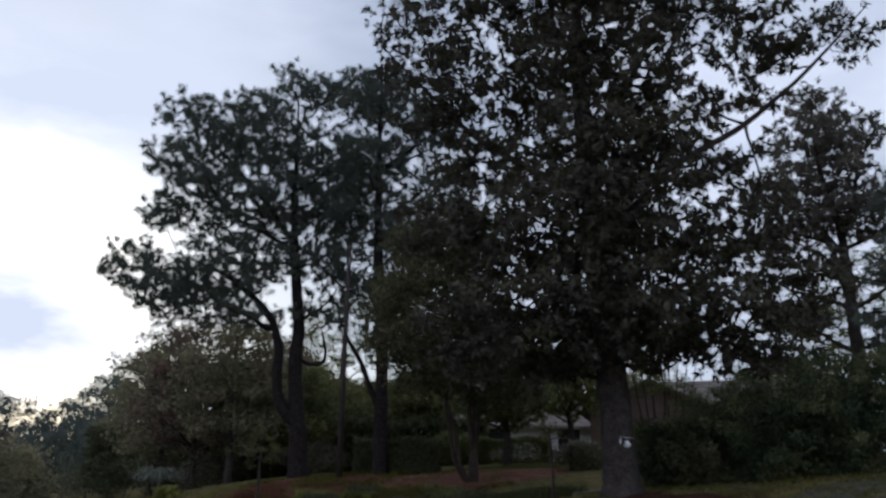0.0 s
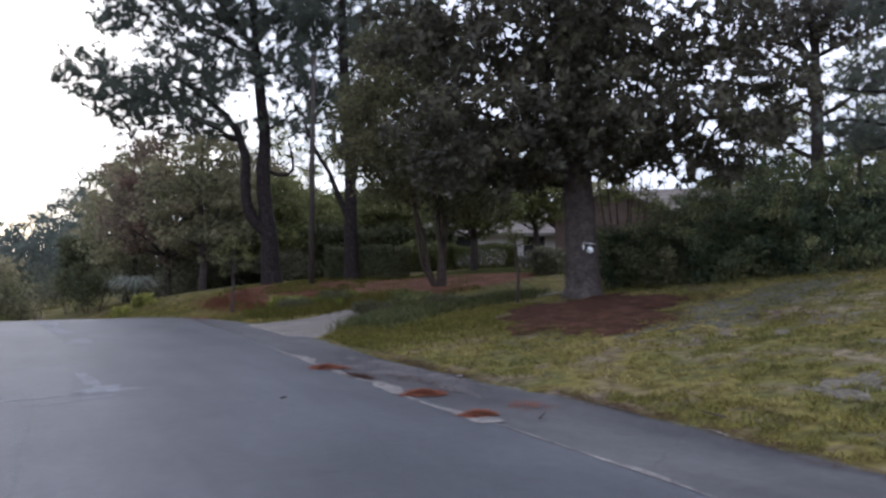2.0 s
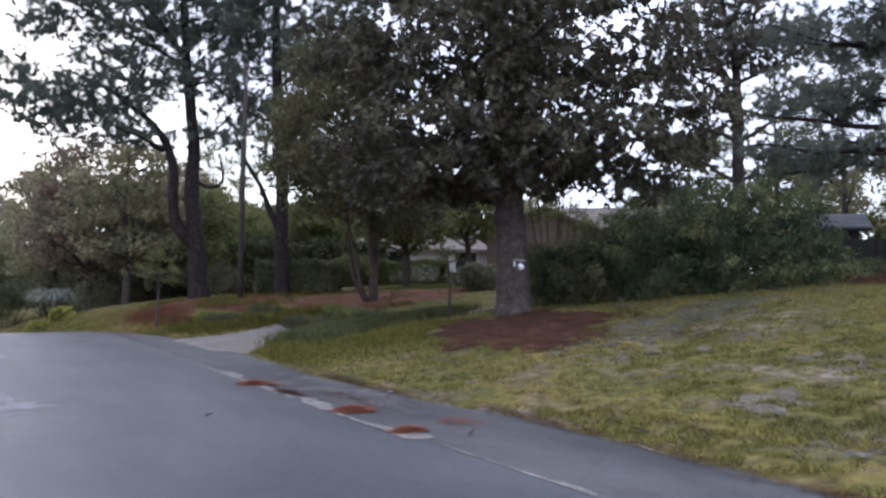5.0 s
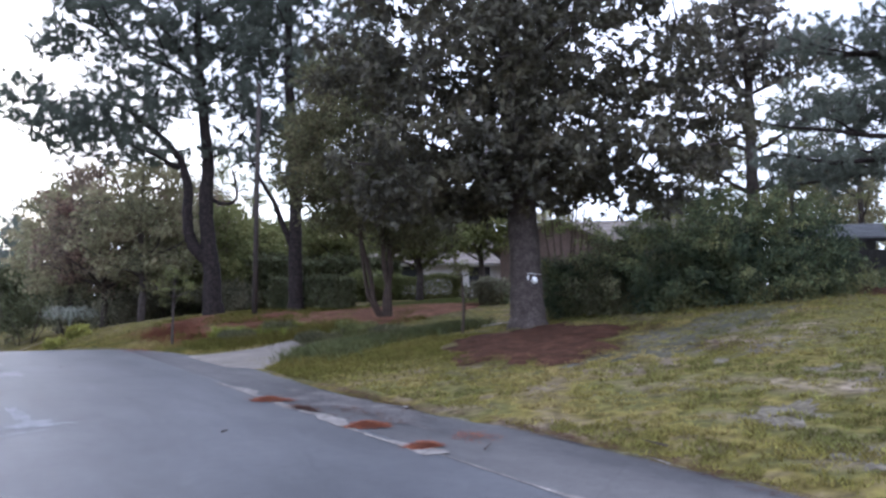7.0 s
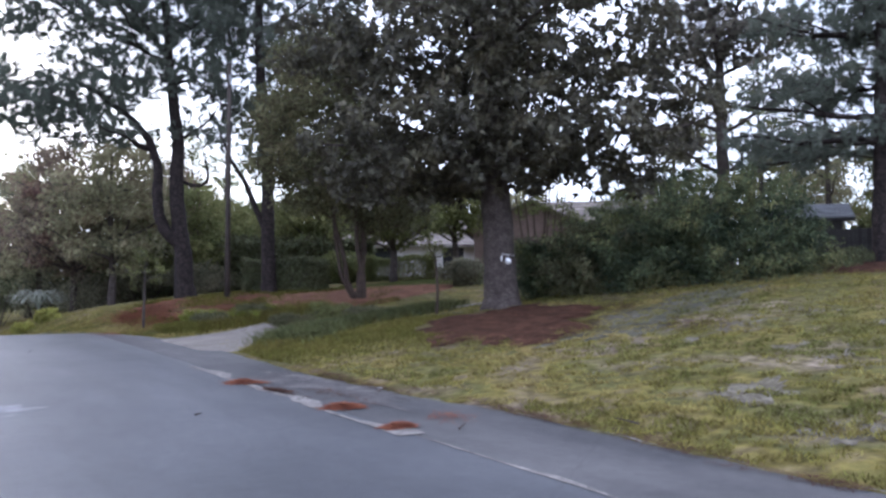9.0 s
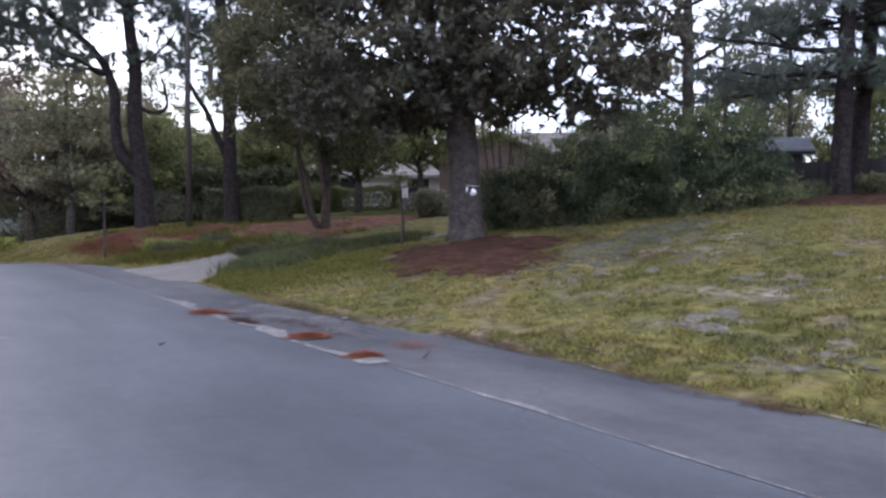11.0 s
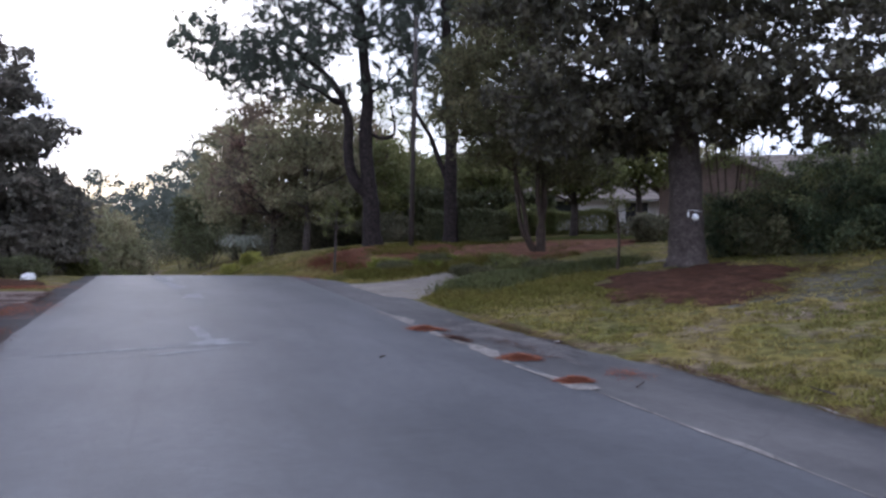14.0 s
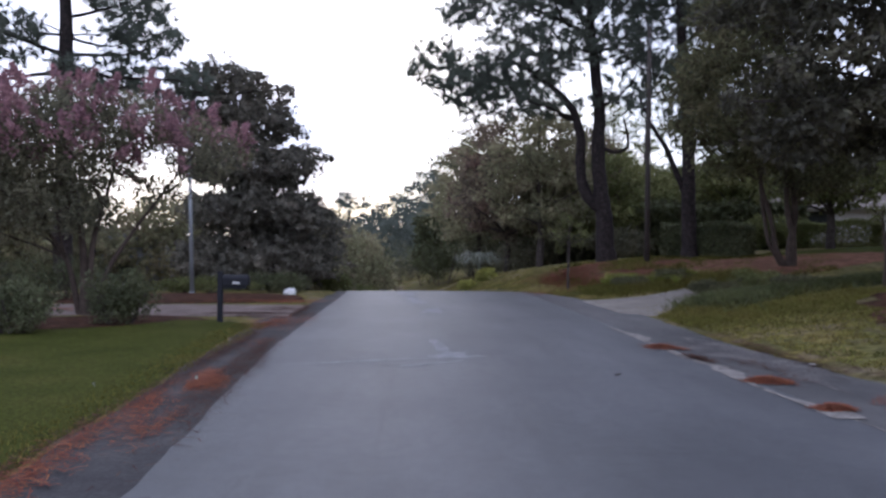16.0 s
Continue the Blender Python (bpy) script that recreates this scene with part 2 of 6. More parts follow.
M_PAMPAS = mat("pale_grey_green_fronds", [(0.22, 0.24, 0.19), (0.33, 0.34, 0.29)], 2.0, 0.8, 0.0, 20.0, island=0.3, translucent=0.2)
M_YELLOWBUSH = mat("yellow_bush_leaves", [(0.24, 0.25, 0.06), (0.36, 0.34, 0.09)], 2.0, 0.7, 0.0, 20.0, island=0.3, translucent=0.3)
M_POLE = mat("weathered_pole", [(0.05, 0.04, 0.036), (0.08, 0.065, 0.058)], 3.0, 0.9, 0.6, 25.0)
M_GALV = mat("pale_grey_metal_pole", [(0.26, 0.27, 0.29), (0.34, 0.35, 0.37)], 2.0, 0.55, 0.1, 40.0, metal=0.2)
M_BLACK = mat("black_paint", [(0.010, 0.010, 0.015), (0.018, 0.018, 0.024)], 4.0, 0.6, 0.1, 60.0, spec=0.25)
M_BRICK = mat("brown_brick", [(0.12, 0.085, 0.07), (0.17, 0.12, 0.10)], 3.0, 0.9, 0.4, 30.0)
M_SIDING = mat("pale_siding", [(0.50, 0.47, 0.46), (0.58, 0.55, 0.54)], 0.7, 0.7, 0.1, 30.0, obj_random=0.05)
M_DARKWALL = mat("dark_stained_boards", [(0.03, 0.028, 0.028), (0.055, 0.05, 0.048)], 2.0, 0.85, 0.4, 20.0, obj_random=0.25)
M_ROOF = mat("tan_grey_shingles", [(0.15, 0.128, 0.113), (0.21, 0.182, 0.162)], 1.2, 0.9, 0.4, 24.0, obj_random=0.12, spec=0.2)
M_ROOFGREY = mat("grey_shingles", [(0.17, 0.175, 0.19), (0.24, 0.245, 0.26)], 1.2, 0.85, 0.4, 24.0, obj_random=0.12, spec=0.2)
M_TRIM = mat("white_trim", [(0.62, 0.61, 0.60), (0.72, 0.71, 0.70)], 2.0, 0.6, 0.1, 30.0)
M_STONE = mat("white_rock", [(0.55, 0.55, 0.56), (0.72, 0.72, 0.72)], 4.0, 0.85, 0.4, 20.0)
M_WHITE = mat("white_plastic", [(0.62, 0.64, 0.66), (0.74, 0.75, 0.76)], 5.0, 0.35, 0.05, 60.0)
M_GLASS = mat("dark_window_glass", [(0.02, 0.022, 0.025), (0.03, 0.032, 0.036)], 1.0, 0.08, 0.0, 10.0, spec=0.8)

# ---- mesh helpers ----
RNG = np.random.default_rng(11)


def mesh_of(name, verts, faces, material, smooth=False):
    """A mesh from an array of places and an array of faces that all have the same number of corners."""
    verts, faces = np.asarray(verts, np.float32), np.asarray(faces, np.int32)
    me = bpy.data.meshes.new(name)
    k = faces.shape[1]
    me.vertices.add(len(verts))
    me.vertices.foreach_set("co", verts.ravel())
    me.loops.add(faces.size)
    me.loops.foreach_set("vertex_index", faces.ravel())
    me.polygons.add(len(faces))
    me.polygons.foreach_set("loop_start", np.arange(0, faces.size, k, dtype=np.int32))
    me.polygons.foreach_set("loop_total", np.full(len(faces), k, np.int32))
    me.polygons.foreach_set("use_smooth", np.full(len(faces), smooth))
    me.update(calc_edges=True)
    me.validate()
    me.materials.append(material)
    return me


def piece(name, mesh, parent=None, label="", at=(0, 0, 0)):
    ob = new(name, mesh)
    ob.location = at
    if parent is not None:
        ob.parent = parent
    return tagged(ob, label=label)


def part(name, bm, material, parent, label="", smooth=False):
    """Links a bmesh as one mesh object under a thing or a part."""
    me = bpy.data.meshes.new(name)
    bm.normal_update()
    bm.to_mesh(me)
    bm.free()
    if smooth:
        me.polygons.foreach_set("use_smooth", [True] * len(me.polygons))
    me.materials.append(material)
    return piece(name, me, parent, label)


def base(name, x, y, z, label, category, group="", turn=0.0, kind=""):
    ob = new(name)
    ob.location = (x, y, z)
    ob.rotation_euler = (0, 0, radians(turn))
    ob.empty_display_size = 0.2
    return tagged(ob, label, category, group, kind)


def box(bm, lo, hi, bevel=0.0):
    r = bmesh.ops.create_cube(bm, size=1.0)
    c = [(a + b) / 2 for a, b in zip(lo, hi)]
    s = [b - a for a, b in zip(lo, hi)]
    for v in r["verts"]:
        v.co = Vector((c[i] + v.co[i] * s[i] for i in range(3)))
    if bevel:
        edges = {e for v in r["verts"] for e in v.link_edges}
        bmesh.ops.bevel(bm, geom=list(edges), offset=bevel, segments=1, affect="EDGES")
    return bm


def rod(bm, a, b, r0, r1, sides=8):
    a, b = Vector(a), Vector(b)
    m = Matrix.Translation((a + b) / 2) @ (b - a).to_track_quat("Z", "Y").to_matrix().to_4x4()
    bmesh.ops.create_cone(bm, cap_ends=True, segments=sides, radius1=r0, radius2=r1, depth=(b - a).length, matrix=m)
    return bm


def tube(path, radii, sides=8, rough=0.0, rng=RNG):
    """Places and four-cornered faces of a tapered tube along a path."""
    path = np.asarray(path, float)
    n = len(path)
    tang = np.gradient(path, axis=0)
    tang /= np.linalg.norm(tang, axis=1)[:, None] + 1e-9
    ref = np.array([0.0, 1.0, 0.0]) if abs(tang[0][1]) < 0.9 else np.array([1.0, 0.0, 0.0])
    u = np.cross(tang, ref)
    u /= np.linalg.norm(u, axis=1)[:, None] + 1e-9
    w = np.cross(tang, u)
    ang = np.linspace(0, 2 * np.pi, sides, endpoint=False)
    rr = np.asarray(radii)[:, None] * (1 + rough * rng.uniform(-1, 1, (n, sides)))
    v = path[:, None, :] + rr[..., None] * (np.cos(ang)[None, :, None] * u[:, None, :] + np.sin(ang)[None, :, None] * w[:, None, :])
    i = np.arange(n - 1)[:, None] * sides
    j = np.arange(sides)[None, :]
    k = (j + 1) % sides
    f = np.stack([i + j, i + k, i + sides + k, i + sides + j], -1).reshape(-1, 4)
    return v.reshape(-1, 3), f


def joined(chunks):
    vs, fs, at = [], [], 0
    for v, f in chunks:
        vs.append(v)
        fs.append(f + at)
        at += len(v)
    return np.concatenate(vs), np.concatenate(fs)


def unit(v):
    return v / (np.linalg.norm(v, axis=-1, keepdims=True) + 1e-9)


def leaf_cloud(centres, size, rng, droop=0.3, wide=0.45):
    """Folded leaves, two triangles each, at the given places."""
    n = len(centres)
    d = unit(rng.normal(size=(n, 3)) + [0, 0, -droop])
    s = unit(np.cross(d, rng.normal(size=(n, 3))))
    up = np.cross(d, s)
    ln = (size * rng.uniform(0.6, 1.35, n))[:, None]
    w = ln * wide * 0.5
    mid = centres + d * ln * 0.45
    v = np.stack([centres, mid + s * w + up * w * 0.5, centres + d * ln, mid - s * w + up * w * 0.5], 1).reshape(-1, 3)
    b = np.arange(n)[:, None] * 4
    f = np.concatenate([b + [0, 1, 2], b + [0, 2, 3]], 1).reshape(-1, 3)
    return v, f


def needle_tufts(centres, axes, length, count, rng, width=0.036):
    """Round tufts of long needles, a thin triangle each."""
    n = len(centres)
    c = np.repeat(centres, count, 0)
    a = np.repeat(axes, count, 0)
    d = unit(rng.normal(size=(n * count, 3)) + a * 0.75)
    s = unit(np.cross(d, rng.normal(size=(n * count, 3)))) * width
    ln = (length * rng.uniform(0.65, 1.15, n * count))[:, None]
    root = c - a * (length * 0.5 * rng.uniform(0, 1, (n * count, 1)))
    v = np.stack([root - s * 0.5, root + s * 0.5, root + d * ln + [0, 0, -0.03]], 1).reshape(-1, 3)
    f = np.arange(len(v)).reshape(-1, 3)
    return v, f


# ---- the lie of the land ----
EDGE_R = ([-80, 8, 10.4, 13.4, 18, 24, 29.3, 33.6, 36.5, 45, 60, 90, 130], [5.95, 5.85, 5.42, 5.33, 5.6, 5.5, 4.3, 3.2, 2.4, 0.5, -5, -18, -36])
EDGE_L = ([-80, 7, 12, 17, 21, 27, 33, 45, 60, 90, 130], [-2.6, -2.68, -2.9, -3.1, -2.7, -2.4, -2.7, -5, -11, -24, -42])
LAND_U = [0, 2.1, 4, 7, 11, 17, 34, 114]
LAND_Y = [-80, 17.5, 23.5, 28, 32, 36, 41, 50, 65, 130]
LAND_Z = np.array([
    [0, 0.25, 0.49, 0.85, 1.33, 2.00, 2.6, 3.5],
    [0, 0.25, 0.49, 0.85, 1.33, 2.00, 2.6, 3.5],
    [0.0, 0.05, 0.16, 0.50, 1.10, 1.80, 2.5, 3.4],
    [-0.02, 0.30, 0.60, 0.95, 1.25, 1.8, 2.45, 3.35],
    [-0.10, 0.50, 0.92, 1.18, 1.38, 1.8, 2.4, 3.3],
    [-0.38, 0.42, 0.82, 1.15, 1.35, 1.7, 2.3, 3.2],
    [-0.8, 0.05, 0.45, 0.85, 1.15, 1.6, 2.2, 3.1],
    [-2.1, -1.5, -0.9, 0.0, 0.6, 1.2, 1.9, 2.8],
    [-3.9, -3.2, -2.5, -1.5, -0.6, 0.3, 1.2, 2.2],
    [-7.0, -6.6, -6.2, -5.6, -4.8, -4.0, -2.5, -1.0]])


def road_z(y):
    u = np.maximum(np.asarray(y, float) - 26, 0)
    a = np.minimum(u, 11.5)
    b = np.clip(u - 11.5, 0, 52)
    return -0.0052 * a * a - 0.12 * b


def land(x, y):
    """Height of the ground: the road runs level, then down over a crest; the yards on one side climb away from it."""
    x, y = np.asarray(x, float), np.asarray(y, float)
    u = x - np.interp(y, *EDGE_R)
    i = np.clip(np.searchsorted(LAND_U, u, side="right") - 1, 0, len(LAND_U) - 2)
    j = np.clip(np.searchsorted(LAND_Y, y, side="right") - 1, 0, len(LAND_Y) - 2)
    U, Y = np.asarray(LAND_U, float), np.asarray(LAND_Y, float)
    a = np.clip((u - U[i]) / (U[i + 1] - U[i]), 0, 1)
    b = np.clip((y - Y[j]) / (Y[j + 1] - Y[j]), 0, 1)
    z = LAND_Z[j, i] * (1 - a) * (1 - b) + LAND_Z[j, i + 1] * a * (1 - b) + LAND_Z[j + 1, i] * (1 - a) * b + LAND_Z[j + 1, i + 1] * a * b
    left = np.clip((np.interp(y, *EDGE_L) - x) / 40, 0, 1)
    return np.where(u > 0, z, road_z(y) * (1 - 0.5 * left))


def lz(x, y):
    return float(land(x, y))


def bearing(az, d):
    """A place d metres off, az degrees to the right of the road's line."""
    return d * math.sin(radians(az)), d * math.cos(radians(az))


def grid_faces(rows, cols):
    i, j = np.meshgrid(np.arange(rows - 1), np.arange(cols - 1), indexing="ij")
    a = (i * cols + j).ravel()
    return np.stack([a, a + 1, a + cols + 1, a + cols], -1)


def stretched(lo, hi, fine_lo, fine_hi, step, grow):
    """Even steps in the middle that grow towards both ends."""
    mid = list(np.arange(fine_lo, fine_hi + 0.01, step))
    s, v = step, fine_hi
    while v < hi:
        s *= grow
        v += s
        mid.append(v)
    s, v = step, fine_lo
    while v > lo:
        s *= grow
        v -= s
        mid.insert(0, v)
    return np.array(mid)


gx, gy = stretched(-1500, 1500, -14, 26, 0.4, 1.16), stretched(-1500, 1500, -6, 44, 0.5, 1.16)
GX, GY = np.meshgrid(gx, gy)
GZ = land(np.clip(GX, -120, 120), np.clip(GY, -80, 130)) - 0.035
lawn_bumps = np.array([[noise.noise((a * 0.9, b * 0.9, 3.0)) for a in gx] for b in gy])
off_road = (GX > np.interp(GY, *EDGE_R) + 0.5) | (GX < np.interp(GY, *EDGE_L) - 0.5)
GZ = GZ + np.where(off_road, 0.03 * lawn_bumps + 0.03, 0)
ground = piece("ground", mesh_of("ground", np.stack([GX, GY, GZ], -1).reshape(-1, 3), grid_faces(*GX.shape), M_LAWN, True))
tagged(ground, "patchy dry lawn in yellow green with bare sandy spots", "lawn", kind="structure")


def strip(name, left, right, y0, y1, lift, material, label, category, step=0.6, across=8, kind="structure", crown=0.0, dip=()):
    ys = np.arange(y0, y1 + 0.01, step)
    l = np.array([left(v) for v in ys])
    r = np.array([right(v) for v in ys])
    f = np.linspace(0, 1, across + 1)
    X = l[:, None] * (1 - f) + r[:, None] * f
    Y = np.repeat(ys[:, None], across + 1, 1)
    Z = np.maximum(land(X, Y), road_z(Y)) * 0 + road_z(Y) + lift + crown * (1 - (2 * f - 1) ** 2)
    for k in dip:
        Z[:, k] -= 0.08
    return tagged(piece(name, mesh_of(name, np.stack([X, Y, Z], -1).reshape(-1, 3), grid_faces(*X.shape), material, True)), label, category, kind=kind)


def wob(y, k, amp):
    return amp * noise.noise((y * 0.8, k, 0.0)) + amp * 0.5 * noise.noise((y * 3.1, k, 5.0))


def road_r(y):
    return min(4.1, np.interp(y, *EDGE_R) - 0.25) if y > 16 else 4.1


def road_l(y):
    return np.interp(y, [-60, 5, 12, 17, 27, 33], [-1.75, -1.75, -2.08, -2.12, -2.12, -2.45]) + wob(y, 41, 0.04) if y < 33 else np.interp(y, *EDGE_L) + 0.25


road = strip("road", road_l, road_r, -60, 130, 0.0, M_ASPHALT, "worn grey asphalt residential road with pale patches", "road", across=10, crown=0.02, step=0.25)
strip("shoulder", road_r, lambda y: np.interp(y, *EDGE_R) + 0.15 + wob(y, 1, 0.16), -60, 60, -0.006, M_SHOULDER, "darker old asphalt shoulder beside the lawn", "road shoulder", step=0.25, across=8, dip=(-1,))
strip("shoulder", lambda y: np.interp(y, *EDGE_L) - 0.15 + wob(y, 2, 0.12), road_l, -60, 60, -0.006, M_SHOULDER_DARK, "dark asphalt shoulder strewn with pine straw", "road shoulder", step=0.25, across=8, dip=(0,))


def blot(name, cx, cy, rx, ry, turn, lift, material, label, category, seed, ragged=0.22, rings=10, spokes=56, kind="structure", mound=0.0, flat=False):
    """A thin sheet with an uneven outline that lies on the ground."""
    a = np.linspace(0, 2 * np.pi, spokes, endpoint=False)
    rag = np.array([1 + ragged * (noise.noise((math.cos(t) * 1.6, math.sin(t) * 1.6, seed)) + 0.6 * noise.noise((math.cos(t) * 5, math.sin(t) * 5, seed + 9)) + 0.35 * noise.noise((math.cos(t) * 13, math.sin(t) * 13, seed + 5))) for t in a])
    q = np.linspace(0, 1, rings + 1)[1:]
    c, s = math.cos(radians(turn)), math.sin(radians(turn))
    lx, ly = np.cos(a) * rag * rx, np.sin(a) * rag * ry
    X = cx + np.outer(q, lx * c - ly * s)
    Y = cy + np.outer(q, lx * s + ly * c)
    X, Y = np.concatenate([[cx], X.ravel()]), np.concatenate([[cy], Y.ravel()])
    qq = np.concatenate([[0], np.repeat(q, spokes)])
    camber = 0.02 * np.maximum(0, 1 - ((X - 1.03) / 3.07) ** 2)
    Z = road_z(Y) + camber + lift if flat else land(X, Y) + lift * (1 - 0.9 * qq ** 6) + mound * (1 - qq ** 2)
    j = np.arange(spokes)
    k = (j + 1) % spokes
    f = [np.stack([np.zeros(spokes, int), 1 + j, 1 + k, 1 + k], -1)]
    for i in range(rings - 1):
        f.append(np.stack([1 + i * spokes + j, 1 + (i + 1) * spokes + j, 1 + (i + 1) * spokes + k, 1 + i * spokes + k], -1))
    tri = f[0][:, :3]
    quads = np.concatenate(f[1:])
    faces = np.concatenate([tri, quads[:, [0, 1, 2]], quads[:, [0, 2, 3]]])
    return tagged(piece(name, mesh_of(name, np.stack([X, Y, Z], -1), faces, material, True)), label, category, kind=kind)


def scatter(name, n, places, height, material, label, category, seed, width=0.012, lean=0.5):
    """Upright blades on the ground, one thin triangle each."""
    rng = np.random.default_rng(seed)
    P = places(rng, n)
    P = np.column_stack([P, land(P[:, 0], P[:, 1])])
    n = len(P)
    d = np.column_stack([rng.normal(0, lean, (n, 2)), np.ones(n)])
    h = (height * rng.uniform(0.5, 1.4, n))[:, None]
    a = rng.uniform(0, 2 * np.pi, n)
    s = np.column_stack([np.cos(a), np.sin(a), np.zeros(n)]) * width * 0.5
    v = np.stack([P - s, P + s, P + d * h], 1).reshape(-1, 3)
    return tagged(piece(name, mesh_of(name, v, np.arange(len(v)).reshape(-1, 3), material)), label, category, kind="stuff")


# ---- trees ----


def in_blobs(blobs, n, rng, shell=0.45):
    """n places in a set of ellipsoids, more of them towards the outside."""
    b = np.array(blobs, float)
    vol = b[:, 3] * b[:, 4] * b[:, 5]
    which = rng.choice(len(b), n, p=vol / vol.sum())
    d = unit(rng.normal(size=(n, 3)))
    r = rng.uniform(shell, 1.0, n) ** 0.6
    return b[which, :3] + d * r[:, None] * b[which, 3:]


def limb_path(a, b, rng, sag=0.15, n=8):
    a, b = np.asarray(a, float), np.asarray(b, float)
    t = np.linspace(0, 1, n)[:, None]
    ln = np.linalg.norm(b - a)
    p = a + (b - a) * t
    p[:, 2] += (ln * sag * np.sin(np.pi * t[:, 0]) * -1)
    bend = np.sin(np.pi * t) * rng.normal(0, ln * 0.05, 3) + np.sin(2 * np.pi * t) * rng.normal(0, ln * 0.025, 3)
    p = p + bend
    return p


def spaced(blobs, n, gap, rng, shell):
    """Places in a set of ellipsoids that keep a gap between them."""
    cand = in_blobs(blobs, n * 5, rng, shell)
    kept, k = np.empty((n, 3)), 0
    for c in cand:
        if k == 0 or np.min(np.sum((kept[:k] - c) ** 2, 1)) > gap * gap:
            kept[k] = c
            k += 1
            if k == n:
                break
    return kept[:k]


def rosettes(centres, axes, size, count, rng, wide=0.42, open_=0.9):
    """Whorls of folded leaves that spread round the ends of shoots, two triangles a leaf."""
    n = len(centres) * count
    a = np.repeat(axes, count, 0)
    d = unit(a * 0.55 + unit(np.cross(a, rng.normal(size=(n, 3)))) * open_ + rng.normal(0, 0.22, (n, 3)))
    c = np.repeat(centres, count, 0) - a * (size * rng.uniform(0, 1.1, (n, 1)))
    side = unit(np.cross(d, a + rng.normal(0, 0.3, (n, 3))))
    up = np.cross(side, d)
    ln = (size * rng.uniform(0.65, 1.3, n))[:, None]
    w = ln * wide * 0.5
    mid = c + d * ln * 0.5
    v = np.stack([c, mid + side * w + up * w * 0.35, c + d * ln - [0, 0, size * 0.12], mid - side * w + up * w * 0.35], 1).reshape(-1, 3)
    b = np.arange(n)[:, None] * 4
    return v, np.concatenate([b + [0, 1, 2], b + [0, 2, 3]], 1).reshape(-1, 3)


